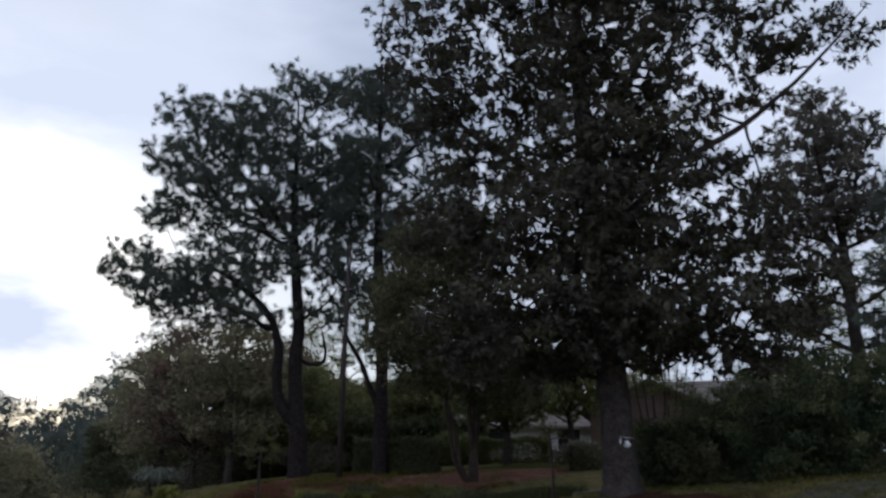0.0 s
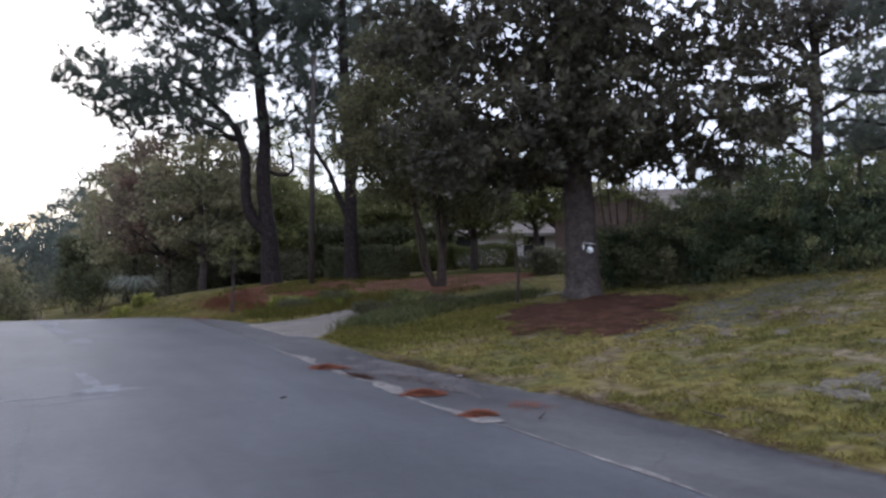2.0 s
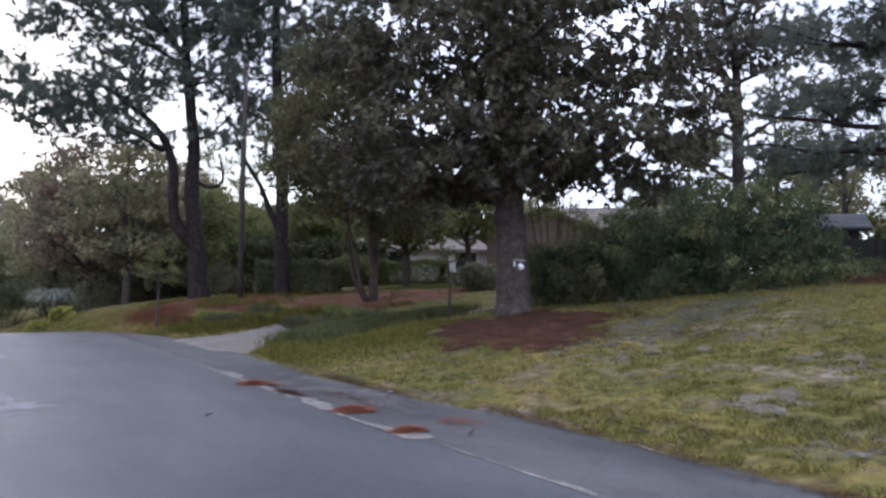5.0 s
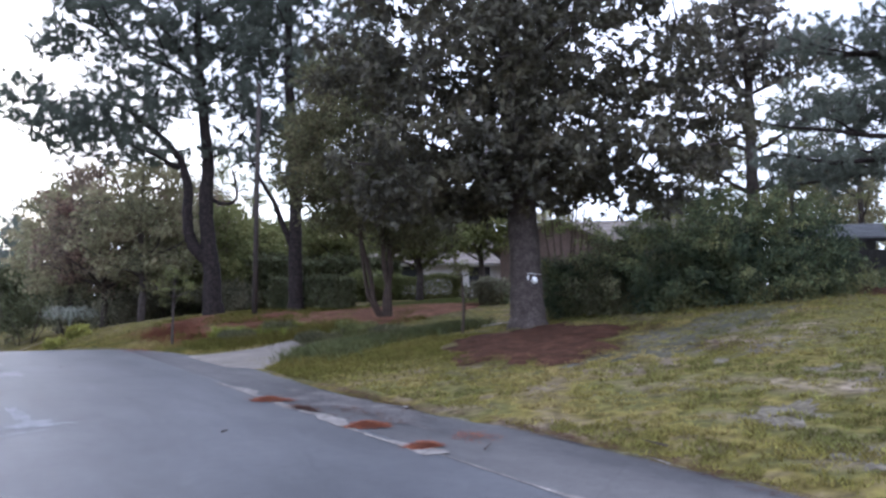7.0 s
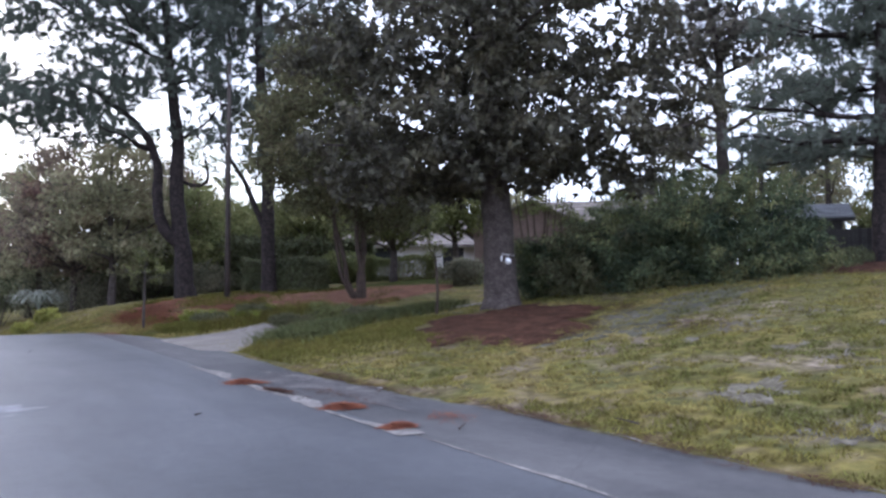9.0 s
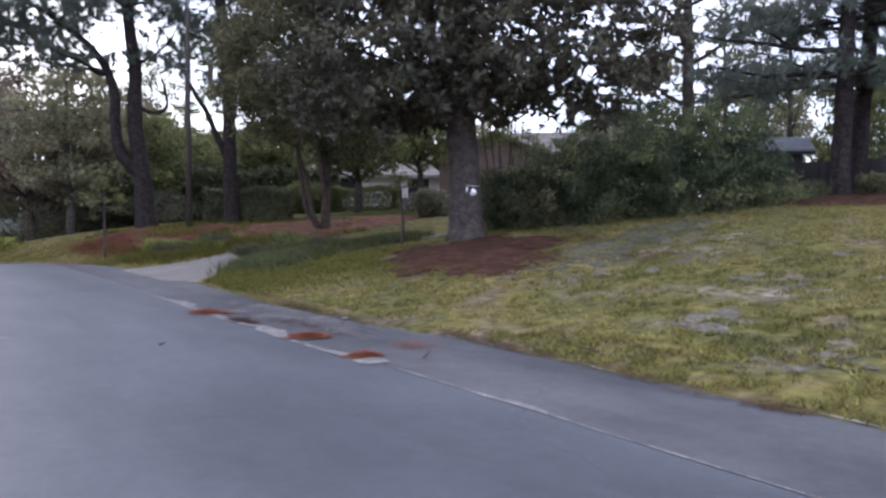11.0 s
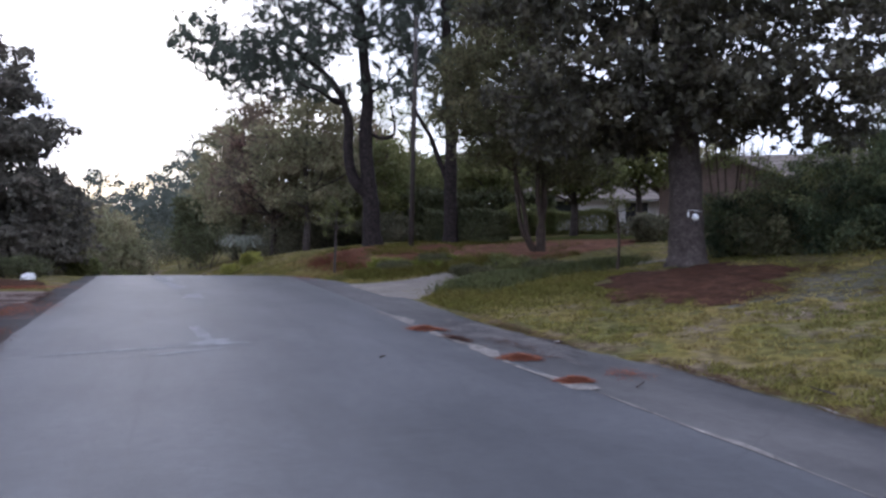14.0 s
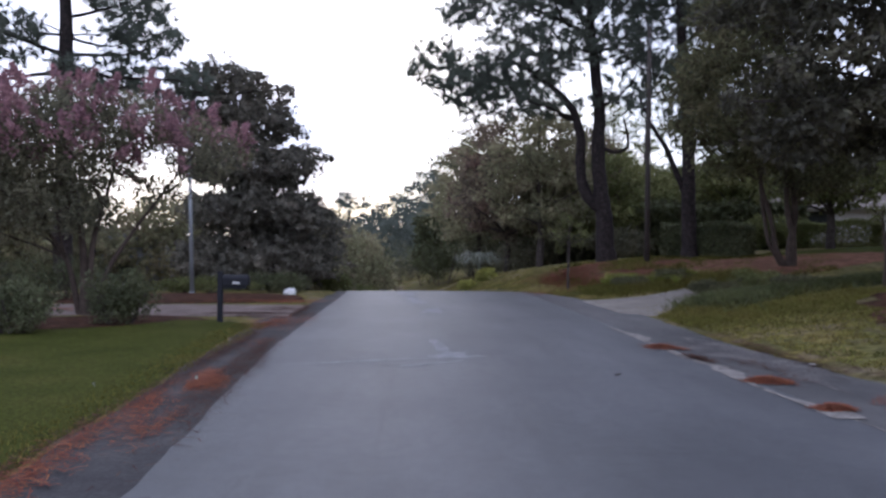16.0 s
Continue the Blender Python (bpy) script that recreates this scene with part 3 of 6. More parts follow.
def tree(name, x, y, label, category, trunk, blobs, seed, bark, leaves, clumps=160, clump_r=0.7, per=60, leaf=0.16, limbs=12, twigs=True,
         pine=False, rough=0.035, group="", needle=0.27, sides=10, rise=0.55, shell=0.2, wide=0.45, extra=(), squash=0.6, droop=0.3, under=0.25, face=0.0, gap=0.7, whorl=0):
    """A tapered trunk with limbs, a twig to every tuft, and a crown of many small leaves, leaf whorls or needle tufts.
    trunk: rows of dx, dy, height, radius; blobs: ellipsoids of the crown as dx, dy, height and three radii; extra: further stems like the trunk;
    face: bearing to which dx is square."""
    rng = np.random.default_rng(seed)
    top = base(name, x, y, lz(x, y) - 0.05, label, category, group, -face)
    stems = []

    def stem(rows, nm):
        rows = np.array(rows, float)
        hs = np.linspace(0, 1, max(6, len(rows) * 4))
        k = np.linspace(0, 1, len(rows))
        pts = np.stack([np.interp(hs, k, rows[:, c]) for c in range(3)], -1)
        pts[1:-1] = (pts[:-2] + pts[1:-1] * 2 + pts[2:]) / 4
        pts[1:-1, :2] += rng.normal(0, 0.010 * min(1.0, rows[0, 3] / 0.3), (len(hs) - 2, 2))
        rad = np.interp(hs, k, rows[:, 3])
        stems.append((pts, rad))
        piece(nm, mesh_of(nm, *tube(pts, rad, sides, rough, rng), bark, True), top)

    stem(trunk, "trunk")
    for rows in extra:
        stem(rows, "stem")
    C = spaced(blobs, clumps, clump_r * gap, rng, shell)
    # limbs end far from one another, so that they reach every part of the crown
    picked = [int(rng.integers(len(C)))]
    dist = np.linalg.norm(C - C[picked[0]], axis=1)
    while len(picked) < min(limbs, len(C)):
        picked.append(int(np.argmax(dist)))
        dist = np.minimum(dist, np.linalg.norm(C - C[picked[-1]], axis=1))
    S = np.concatenate([p for p, r in stems])
    SR = np.concatenate([r for p, r in stems])
    lowest = under * stems[0][0][-1, 2]
    bones = [p[p[:, 2] > lowest] for p, r in stems]
    for i in picked:
        c = C[i]
        run = np.hypot(S[:, 0] - c[0], S[:, 1] - c[1])
        cost = run + 1.3 * np.abs(S[:, 2] - (c[2] - run * rise)) + 50 * (S[:, 2] < lowest)
        k = int(np.argmin(cost))
        a, ln = S[k], np.linalg.norm(c - S[k])
        t = np.linspace(0, 1, 9)[:, None]
        knee = a + (c - a) * [0.55, 0.55, 0.36 if pine else 0.5]
        p = a * (1 - t) ** 2 + knee * 2 * t * (1 - t) + c * t ** 2 + np.sin(np.pi * t) * rng.normal(0, ln * 0.035, 3) + np.sin(3 * np.pi * t) * rng.normal(0, ln * 0.014, 3)
        v, f = tube(p, np.linspace(min(SR[k] * 0.6, 0.03 + 0.016 * ln), 0.018, 9), 6, 0.05, rng)
        piece("limb", mesh_of("limb", v, f, bark, True), top)
        bones.append(p[1:])
    if twigs:
        B = np.concatenate(bones)
        axis_x, axis_y = stems[0][0][-1, :2]
        ch = []
        for i in np.argsort(np.hypot(C[:, 0] - axis_x, C[:, 1] - axis_y)):
            c = C[i]
            away = np.hypot(B[:, 0] - axis_x, B[:, 1] - axis_y) - math.hypot(c[0] - axis_x, c[1] - axis_y)
            k = int(np.argmin(np.linalg.norm(B - c, axis=1) + 0.8 * np.maximum(away, 0) + 0.5 * np.maximum(B[:, 2] - c[2], 0)))
            p = limb_path(B[k], c, rng, 0.05, 4)
            ln = np.linalg.norm(c - B[k])
            ch.append(tube(p, np.linspace(0.012 + 0.012 * min(ln, 2.0), 0.009, 4), 3, 0.0, rng))
            B = np.concatenate([B, p[1:]])
        tagged(piece("fine_branching", mesh_of("fine_branching", *joined(ch), bark, True), top), kind="stuff")
    m = len(C)
    n = m * per
    size = clump_r * rng.uniform(0.6, 1.35, m)
    u = unit(rng.normal(size=(n, 3)))
    off = u * rng.uniform(0.1, 1, (n, 1)) ** 0.45 * np.repeat(size, per)[:, None] * [1, 1, squash]
    P = np.repeat(C, per, 0) + off
    if pine:
        v, f = needle_tufts(P, unit(u + [0, 0, 0.6]), needle, 26, rng)
    elif whorl:
        v, f = rosettes(P, unit(u + [0, 0, 0.5]), leaf, whorl, rng, wide)
    else:
        v, f = leaf_cloud(P, leaf, rng, droop, wide)
    piece("crown", mesh_of("crown", v, f, leaves), top)
    return top


def shrub(name, x, y, label, rx, ry, h, seed, leaves, n=5000, leaf=0.07, turn=0.0, group="", category="shrub", lumps=14, stems=5, low=0.0, boxy=False, wide=0.5):
    """A bush: a few stems from the ground and a lumpy cloud of small leaves."""
    rng = np.random.default_rng(seed)
    top = base(name, x, y, lz(x, y) - 0.03, label, category, group, turn)
    for i in range(stems):
        a = rng.uniform(0, 6.28)
        b = (rx * 0.6 * math.cos(a), ry * 0.6 * math.sin(a), h * rng.uniform(0.5, 0.8))
        p = limb_path((b[0] * 0.35, b[1] * 0.35, 0), b, rng, -0.05, 5)
        piece("stem", mesh_of("stem", *tube(p, np.linspace(0.03, 0.012, 5), 5, 0.0, rng), M_BARK, True), top)
    if boxy:
        P = rng.uniform(-1, 1, (n, 3))
        k = rng.integers(0, 3, n)
        P[np.arange(n), k] = np.sign(P[np.arange(n), k]) * rng.uniform(0.75, 1.0, n)
        P = P * [rx, ry, h / 2] + [0, 0, h / 2 + 0.05]
        P[:, 2] += 0.10 * np.sin(P[:, 0] * 2.3) * (P[:, 2] / h)
    else:
        L = unit(rng.normal(size=(lumps, 3))) * rng.uniform(0.2, 0.72, (lumps, 1)) * [rx, ry, h * 0.5] + [0, 0, h * (0.5 + low)]
        R = rng.uniform(0.28, 0.5, lumps)
        w = rng.integers(0, lumps, n)
        P = L[w] + unit(rng.normal(size=(n, 3))) * (rng.uniform(0.3, 1.05, n) ** 0.5 * R[w])[:, None] * [rx, ry, h * 0.75]
    P = P[P[:, 2] > 0.02]
    v, f = leaf_cloud(P, leaf, rng, 0.1, wide)
    piece("foliage", mesh_of("foliage", v, f, leaves), top)
    return top

# ---- beds, drives and marks on the ground ----
blot("mulch_bed", 11.0, 15.0, 2.1, 3.1, -38, 0.014, M_MULCH, "reddish brown pine straw bed round a large tree", "mulch bed", 3.0, 0.5, mound=0.10, spokes=110)
blot("mulch_bed", 8.9, 30.0, 3.2, 4.6, 12, 0.01, M_BANK, "rust brown pine straw bank under the pines", "mulch bed", 7.0, 0.15)
blot("mulch_bed", 13.8, 28.5, 4.5, 2.6, 10, 0.07, M_BANK, "brown pine straw bed under small trees", "mulch bed", 8.0, 0.15)
blot("mulch_bed", -6.6, 16.0, 2.6, 1.7, 30, 0.06, M_MULCH, "dark brown mulch bed beside the green lawn", "mulch bed", 12.0, 0.15)
blot("mulch_bed", -7.6, 24.2, 5.0, 2.3, 4, 0.06, M_MULCH, "brown pine straw bed beyond the drive", "mulch bed", 13.0, 0.2)
blot("mulch_bed", 24.5, 10.5, 5.0, 4.5, 20, 0.07, M_MULCH, "brown pine straw bed along the fence", "mulch bed", 15.0, 0.15)
blot("back_lawn", 17.0, 31.0, 4.2, 2.2, 20, 0.06, M_GREEN_LAWN, "bright green grass behind the trees", "lawn", 21.0, 0.15)
strip("front_lawn", lambda y: -13.0, lambda y: np.interp(y, *EDGE_L) - 0.12 + wob(y, 2, 0.12), -14, 16.5, 0.05, M_GREEN_LAWN, "mown dark green lawn beside the road", "lawn", step=0.25, across=14, dip=(-1,))
# sparse turf near the tree, with some of its shade put into the colour
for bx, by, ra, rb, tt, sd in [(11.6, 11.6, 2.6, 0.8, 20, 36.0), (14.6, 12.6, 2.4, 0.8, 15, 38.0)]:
    blot("thin_turf", bx, by, ra, rb, tt, 0.012, M_THIN_SHADED, "thin grey green turf with soil showing, darkened for shade under the trees", "lawn", sd, 0.7, rings=14, spokes=110)
for i, (bx, by, ra, rb) in enumerate([(8.0, 8.9, 0.5, 0.3), (8.9, 8.2, 0.45, 0.26), (11.5, 9.6, 1.4, 0.6), (12.8, 10.9, 1.8, 0.6), (8.1, 6.1, 0.6, 0.4), (9.3, 5.3, 0.8, 0.45), (10.6, 7.0, 0.8, 0.4), (7.2, 4.4, 0.5, 0.35), (13.5, 8.0, 1.2, 0.5), (10.0, 12.6, 0.9, 0.4)]):
    blot("bare_patch", bx, by, ra, rb, -25 + 13 * i, -0.008, M_BARE, "bare sandy soil showing through the lawn", "bare soil", 40.0 + i * 3, 0.9, rings=6, spokes=70)


def sheet(name, x0, x1, ya, yb, lift, material, label, category, wobble=0.0, n=60, m=24):
    """A paved sheet running off from the road."""
    f, g = np.linspace(0, 1, n), np.linspace(0, 1, m)
    X = x0 + (x1 - x0) * np.repeat(f[:, None], m, 1)
    lo = np.array([ya(t) for t in f])[:, None]
    hi = np.array([yb(t) for t in f])[:, None]
    Y = lo + (hi - lo) * g[None, :]
    Z = np.maximum(land(X, Y), road_z(Y)) + lift
    Z[:, 0] -= 0.08
    Z[:, -1] -= 0.08
    Z[0] -= 0.08
    Z[-1] -= 0.08
    return tagged(piece(name, mesh_of(name, np.stack([X, Y, Z], -1).reshape(-1, 3), grid_faces(n, m), material, True)), label, category, kind="structure")


sheet("driveway", 5.1, 10.4, lambda t: np.interp(t, [0, 0.14, 0.5, 1], [19.3, 18.5, 21.0, 25.0]), lambda t: np.interp(t, [0, 0.4, 1], [23.7, 24.6, 26.2]), 0.03, M_CONCRETE, "pale concrete driveway that meets the road", "driveway")
sheet("driveway", -16.0, -2.5, lambda t: 17.9 + wob(t * 9, 4, 0.1), lambda t: 21.4 + wob(t * 9, 6, 0.1), 0.02, M_DRIVE, "grey driveway dusted with pine straw", "driveway")
strip("gutter_seam", lambda y: 4.085 + wob(y, 11, 0.02), lambda y: 4.10 + wob(y, 11, 0.02) + 0.06 * max(0, 0.4 + 2 * noise.noise((y * 0.9, 5, 2))), -10, 7.2, 0.006, M_SAND, "thin pale sandy seam along the road edge", "seam", step=0.2, across=1)
strip("concrete_gutter", lambda y: 3.93 + wob(y, 21, 0.14), lambda y: 3.99 + wob(y, 21, 0.14) + 0.19 * max(0, 0.4 + 1.8 * noise.noise((y * 0.75, 3, 7))), 7.2, 15.6, 0.010, M_SAND, "broken pale concrete edge strip of the road", "gutter", step=0.12, across=3)
strip("lawn_edge", lambda y: np.interp(y, *EDGE_R) - 0.07 + wob(y, 1, 0.15), lambda y: np.interp(y, *EDGE_R) - 0.066 + wob(y, 1, 0.15) + 0.09 * min(1, max(0, 0.15 + 2.4 * noise.noise((y * 1.1, 9, 2)))), -8, 9.5, 0.004, M_SAND, "thin broken pale kerb line between asphalt and lawn", "edging", step=0.15, across=1)
blot("dirt_patch", 4.9, 11.6, 0.5, 2.6, 3, -0.002, M_GRIT, "grey gravelly dirt washed over the shoulder", "dirt", 51.0, 0.7, flat=True, spokes=110)
for bx, by, ra, rb, tt, sd in [(0.62, 11.42, 0.26, 0.34, -20, 61), (0.57, 19.5, 0.22, 0.8, 0, 62), (0.15, 23.4, 0.20, 1.7, 8, 63), (0.47, 12.5, 0.09, 1.0, 4, 64), (-0.55, 10.88, 1.2, 0.06, 16, 65), (0.86, 11.32, 0.22, 0.07, -6, 66), (-0.1, 27.0, 0.3, 1.5, 6, 67), (0.3, 10.6, 0.5, 0.05, 30, 68)]:
    blot("pale_patch", bx, by, ra, rb, tt, 0.004, M_PALE, "pale worn patch on the asphalt", "road mark", float(sd), 0.6, rings=5, flat=True, spokes=40)


def straw_heap(x, y, rx, ry, turn, seed, material=None, n=1500, h=0.05, label="heap of rust red pine needles by the gutter"):
    rng = np.random.default_rng(seed)
    lx, ly = rng.normal(0, 0.42, n), rng.normal(0, 0.42, n)
    blobs_ = rng.normal(0, 0.55, (7, 2))
    pick = rng.integers(0, 7, n)
    lx, ly = np.where(rng.uniform(0, 1, n) < 0.6, blobs_[pick, 0] + lx * 0.45, lx), np.where(rng.uniform(0, 1, n) < 0.6, blobs_[pick, 1] + ly * 0.45, ly)
    r = np.clip(np.hypot(lx, ly), 0, 1)
    lx, ly = lx * rx, ly * ry
    c, s = math.cos(radians(turn)), math.sin(radians(turn))
    X, Y = x + lx * c - ly * s, y + lx * s + ly * c
    Z = np.maximum(land(X, Y), road_z(Y)) + 0.012 + h * (1 - r) * rng.uniform(0.2, 1, n)
    C = np.column_stack([X, Y, Z])
    b = rng.uniform(0, 2 * np.pi, n)
    d = np.column_stack([np.cos(b), np.sin(b), rng.uniform(-0.1, 0.2, n)]) * (rng.uniform(0.04, 0.10, n))[:, None]
    w = np.column_stack([-np.sin(b), np.cos(b), np.zeros(n)]) * 0.006
    v = np.stack([C - d - w, C - d + w, C + d], 1).reshape(-1, 3)
    v[:, 2] = np.maximum(v[:, 2], 0.008 + np.maximum(land(v[:, 0], v[:, 1]), road_z(v[:, 1])))
    tagged(piece("pine_straw", mesh_of("pine_straw", v, np.arange(len(v)).reshape(-1, 3), material or M_STRAW)), label, "pine straw", "straw on the road", "stuff")


straw_heap(4.18, 7.68, 0.17, 0.13, 15, 71, n=1500, h=0.05)
straw_heap(4.25, 9.32, 0.24, 0.20, 28, 72, n=1900, h=0.055)
straw_heap(4.03, 12.5, 0.20, 0.34, 12, 73, n=1400, h=0.06)
straw_heap(4.12, 11.2, 0.16, 0.5, 8, 98, M_STRAW_DULL, 420, 0.04, "brown pine needles between the heaps")
straw_heap(4.6, 10.4, 0.35, 0.9, 0, 74, M_STRAW_DULL, 170, 0.03, "thin scatter of brown pine needles on the shoulder")
straw_heap(4.96, 7.9, 0.22, 0.35, 0, 85, M_STRAW, 110, 0.02, "thin scatter of brown pine needles on the shoulder")
straw_heap(-2.3, 9.4, 0.26, 0.8, 10, 75, n=1300, h=0.04)
straw_heap(-2.4, 7.4, 0.26, 1.3, 8, 76, M_STRAW, 520, 0.02)
straw_heap(-2.62, 6.0, 0.16, 2.6, 2, 186, M_STRAW, 650, 0.02, "rust red pine needles along the lawn edge")
straw_heap(-2.2, 10.5, 0.35, 4.5, 3, 187, M_STRAW_DULL, 1500, 0.02, "brown pine needles strewn over the shoulder")
straw_heap(-2.6, 16.5, 0.5, 2.0, 0, 188, M_STRAW, 1600, 0.02, "rust red pine needles where the drive meets the road")
straw_heap(-2.75, 12.5, 0.22, 3.0, 0, 77, M_STRAW_DULL, 900, 0.03, "brown pine needles along the shoulder")
straw_heap(-2.45, 5.4, 0.22, 0.9, 4, 78, M_STRAW, 220, 0.02)
straw_heap(-2.75, 8.0, 0.12, 3.5, 0, 86, M_STRAW_DULL, 600, 0.03, "brown pine needles along the lawn edge")
straw_heap(-3.6, 18.6, 1.6, 0.5, 0, 79, M_STRAW_DULL, 4500, 0.03, "brown pine needles on the driveway")
straw_heap(-5.2, 22.9, 3.0, 0.9, 0, 80, M_STRAW, 8000, 0.05, "brown pine needles under the hedge line")
straw_heap(5.75, 3.9, 0.12, 0.5, 6, 81, M_STRAW_DULL, 160, 0.03, "brown pine needles at the lawn edge")
straw_heap(6.8, 27.4, 1.6, 1.8, 0, 82, M_STRAW, 9000, 0.04, "rust red pine needles on the bank")
straw_heap(6.3, 32.0, 1.5, 2.6, 8, 87, M_STRAW, 9000, 0.04, "rust red pine needles on the bank")
straw_heap(9.4, 29.5, 2.6, 2.6, 8, 88, M_STRAW, 9000, 0.04, "rust red pine needles on the bank")
straw_heap(-3.1, 20.0, 0.7, 1.5, 0, 89, M_STRAW_DULL, 2600, 0.02, "brown pine needles where the drive meets the road")
straw_heap(-8.0, 19.6, 3.0, 1.0, 0, 97, M_STRAW, 5000, 0.02, "brown pine needles on the driveway")
straw_heap(11.0, 15.0, 2.1, 3.1, -38, 83, M_STRAW_DULL, 22000, 0.12, "brown pine needles round the trunk")
straw_heap(11.2, 14.8, 1.4, 2.3, -38, 84, M_STRAW, 1800, 0.13, "rust red pine needles round the trunk")


def right_lawn(rng, n):
    P = np.column_stack([rng.uniform(5.8, 21, n), rng.uniform(1.5, 21, n)])
    near = 1.0 / (1.0 + (np.hypot(P[:, 0], P[:, 1]) / 9.0) ** 2)
    patch = np.array([noise.noise((a * 0.7, b * 0.7, 2.0)) for a, b in P])
    fine_ = np.array([noise.noise((a * 3.3, b * 3.3, 8.0)) for a, b in P])
    return P[(P[:, 0] > np.interp(P[:, 1], *EDGE_R) + rng.uniform(-0.1, 0.15, n)) & (rng.uniform(0, 1, n) < near * 2 * np.clip(0.4 + 1.2 * patch + 2.2 * fine_, 0.0, 1))
             & (((P[:, 0] - 11.2) ** 2 + (P[:, 1] - 15.2) ** 2) > 5)]


scatter("lawn_grass", 420000, right_lawn, 0.05, M_GRASS, "short dry yellow green grass on the lawn", "grass", 91, 0.02, 0.8)
scatter("bank_grass", 26000, lambda r, n: (lambda P: P[[noise.noise((a * 0.5, b * 0.5, 4.0)) + 0.5 * noise.noise((a * 2.2, b * 2.2, 6.0)) > 0.02 for a, b in P]])(np.column_stack([r.uniform(5.9, 15.5, n), r.uniform(25.5, 34, n)])), 0.12, M_GRASS_GREEN, "rough green grass growing through the straw", "grass", 96, 0.03, 0.8)
scatter("lawn_grass", 50000, lambda r, n: np.column_stack([r.uniform(-9.5, -2.75, n), r.uniform(2, 16.2, n)]), 0.035, M_GRASS_GREEN, "mown green grass of the front lawn", "grass", 92, 0.014)
scatter("border_grass", 30000, lambda r, n: (lambda f: np.column_stack([np.interp(f, [0, 0.45, 1], [6.5, 8.9, 12.8]) + r.normal(0, 0.2, n), np.interp(f, [0, 0.45, 1], [18.0, 21.0, 22.2]) + r.normal(0, 0.4, n)]))(r.uniform(0, 1, n)), 0.14, M_GRASS_GREEN, "dark green tufts of border grass along the driveway", "border grass", 93, 0.022, 0.6)
scatter("border_grass", 7000, lambda r, n: np.column_stack([r.uniform(5.7, 11.5, n), 26.0 + r.normal(0, 0.5, n)]), 0.24, M_GRASS_GREEN, "yellow green border plants beyond the driveway", "border grass", 94, 0.03, 0.7)
scatter("verge_grass", 16000, lambda r, n: (lambda y: np.column_stack([np.interp(y, *EDGE_R) + np.abs(r.normal(0, 1.1, n)) + 0.05, y]))(r.uniform(24.5, 44, n)), 0.07, M_GRASS, "rough green verge grass", "grass", 95, 0.02)

scatter("lawn_grass", 26000, lambda r, n: (lambda P: P[(P[:, 0] > np.interp(P[:, 1], *EDGE_R) + 0.1) & (P[:, 1] < np.interp(P[:, 0], [5.1, 5.85, 7.75, 10.4], [18.4, 18.3, 20.6, 24.5])) & (np.hypot(P[:, 0] - 11.2, P[:, 1] - 15.2) > 2.2)])(np.column_stack([r.uniform(5.6, 11.5, n), r.normal(17.0, 1.5, n)])), 0.07, M_GRASS_GREEN, "shaded green grass between driveway and trees", "grass", 99, 0.022, 0.8)
scatter("ground_cover", 26000, lambda r, n: (lambda f: np.column_stack([np.interp(f, [0, 0.3, 0.6, 1], [7.0, 9.1, 11.3, 13.6]) + r.normal(0, 0.3, n), np.interp(f, [0, 0.3, 0.6, 1], [18.6, 21.3, 22.0, 22.2]) + r.normal(0, 0.5, n)]))(r.uniform(0, 1, n)), 0.24, M_COVER, "dark green ground cover along the driveway", "ground cover", 197, 0.04, 0.9)
blot("path", 13.9, 20.9, 0.8, 0.28, -20, 0.05, M_CONCRETE, "small pale concrete path end behind the tree", "path", 53.0, 0.2)


def lily_mesh(seed, height):
    """A clump of arching strap leaves."""
    rng = np.random.default_rng(seed)
    ch = []
    for i in range(46):
        a, ln = rng.uniform(0, 6.28), height * rng.uniform(0.7, 1.3)
        t = np.linspace(0, 1, 4)[:, None]
        out = np.array([math.cos(a), math.sin(a), 0.0])
        p = out * (0.05 + t ** 1.5 * ln * rng.uniform(0.3, 0.9)) + np.array([0, 0, 1.0]) * ln * (1.5 * t - 0.75 * t ** 2.3)
        w = np.array([-math.sin(a), math.cos(a), 0.0]) * 0.017
        ch.append((np.concatenate([p - w * (1 - 0.85 * t), p + w * (1 - 0.85 * t)]), np.stack([np.arange(3), np.arange(1, 4), np.arange(5, 8), np.arange(4, 7)], -1)))
    return mesh_of("leaves", *joined(ch), M_LILY)


LILIES = [lily_mesh(300 + i, h) for i, h in enumerate((0.34, 0.42, 0.30))]
rngl = np.random.default_rng(305)
for i in range(44):
    f, g = rngl.uniform(0, 1), rngl.uniform(0, 1)
    lx_, ly_ = 6.5 + 2.7 * f + 0.5 * g, 27.0 - 1.5 * f + 1.5 * g
    lily = base("strap_leaf_clump", lx_, ly_, lz(lx_, ly_), "clump of yellow green strap leaves in the straw bank", "border plant", "border plants on the bank", turn=rngl.uniform(0, 360))
    piece("leaves", LILIES[i % 3], lily)

for bx, by, ra, rb, sd in [(6.2, 28.6, 0.8, 1.6, 391), (8.2, 28.4, 1.4, 0.8, 392), (10.4, 26.6, 1.2, 0.9, 393), (5.6, 30.8, 0.7, 1.6, 394)]:
    straw_heap(bx, by, ra, rb, 0, sd, M_STRAW, 8000, 0.05, "rust red pine needles on the bank")

straw_heap(5.85, 7.6, 0.12, 2.2, 0, 395, M_STRAW_DULL, 700, 0.03, "brown pine needles at the lawn edge")
straw_heap(5.5, 12.0, 0.22, 2.4, 0, 396, M_STRAW_DULL, 900, 0.03, "brown pine needles at the lawn edge")

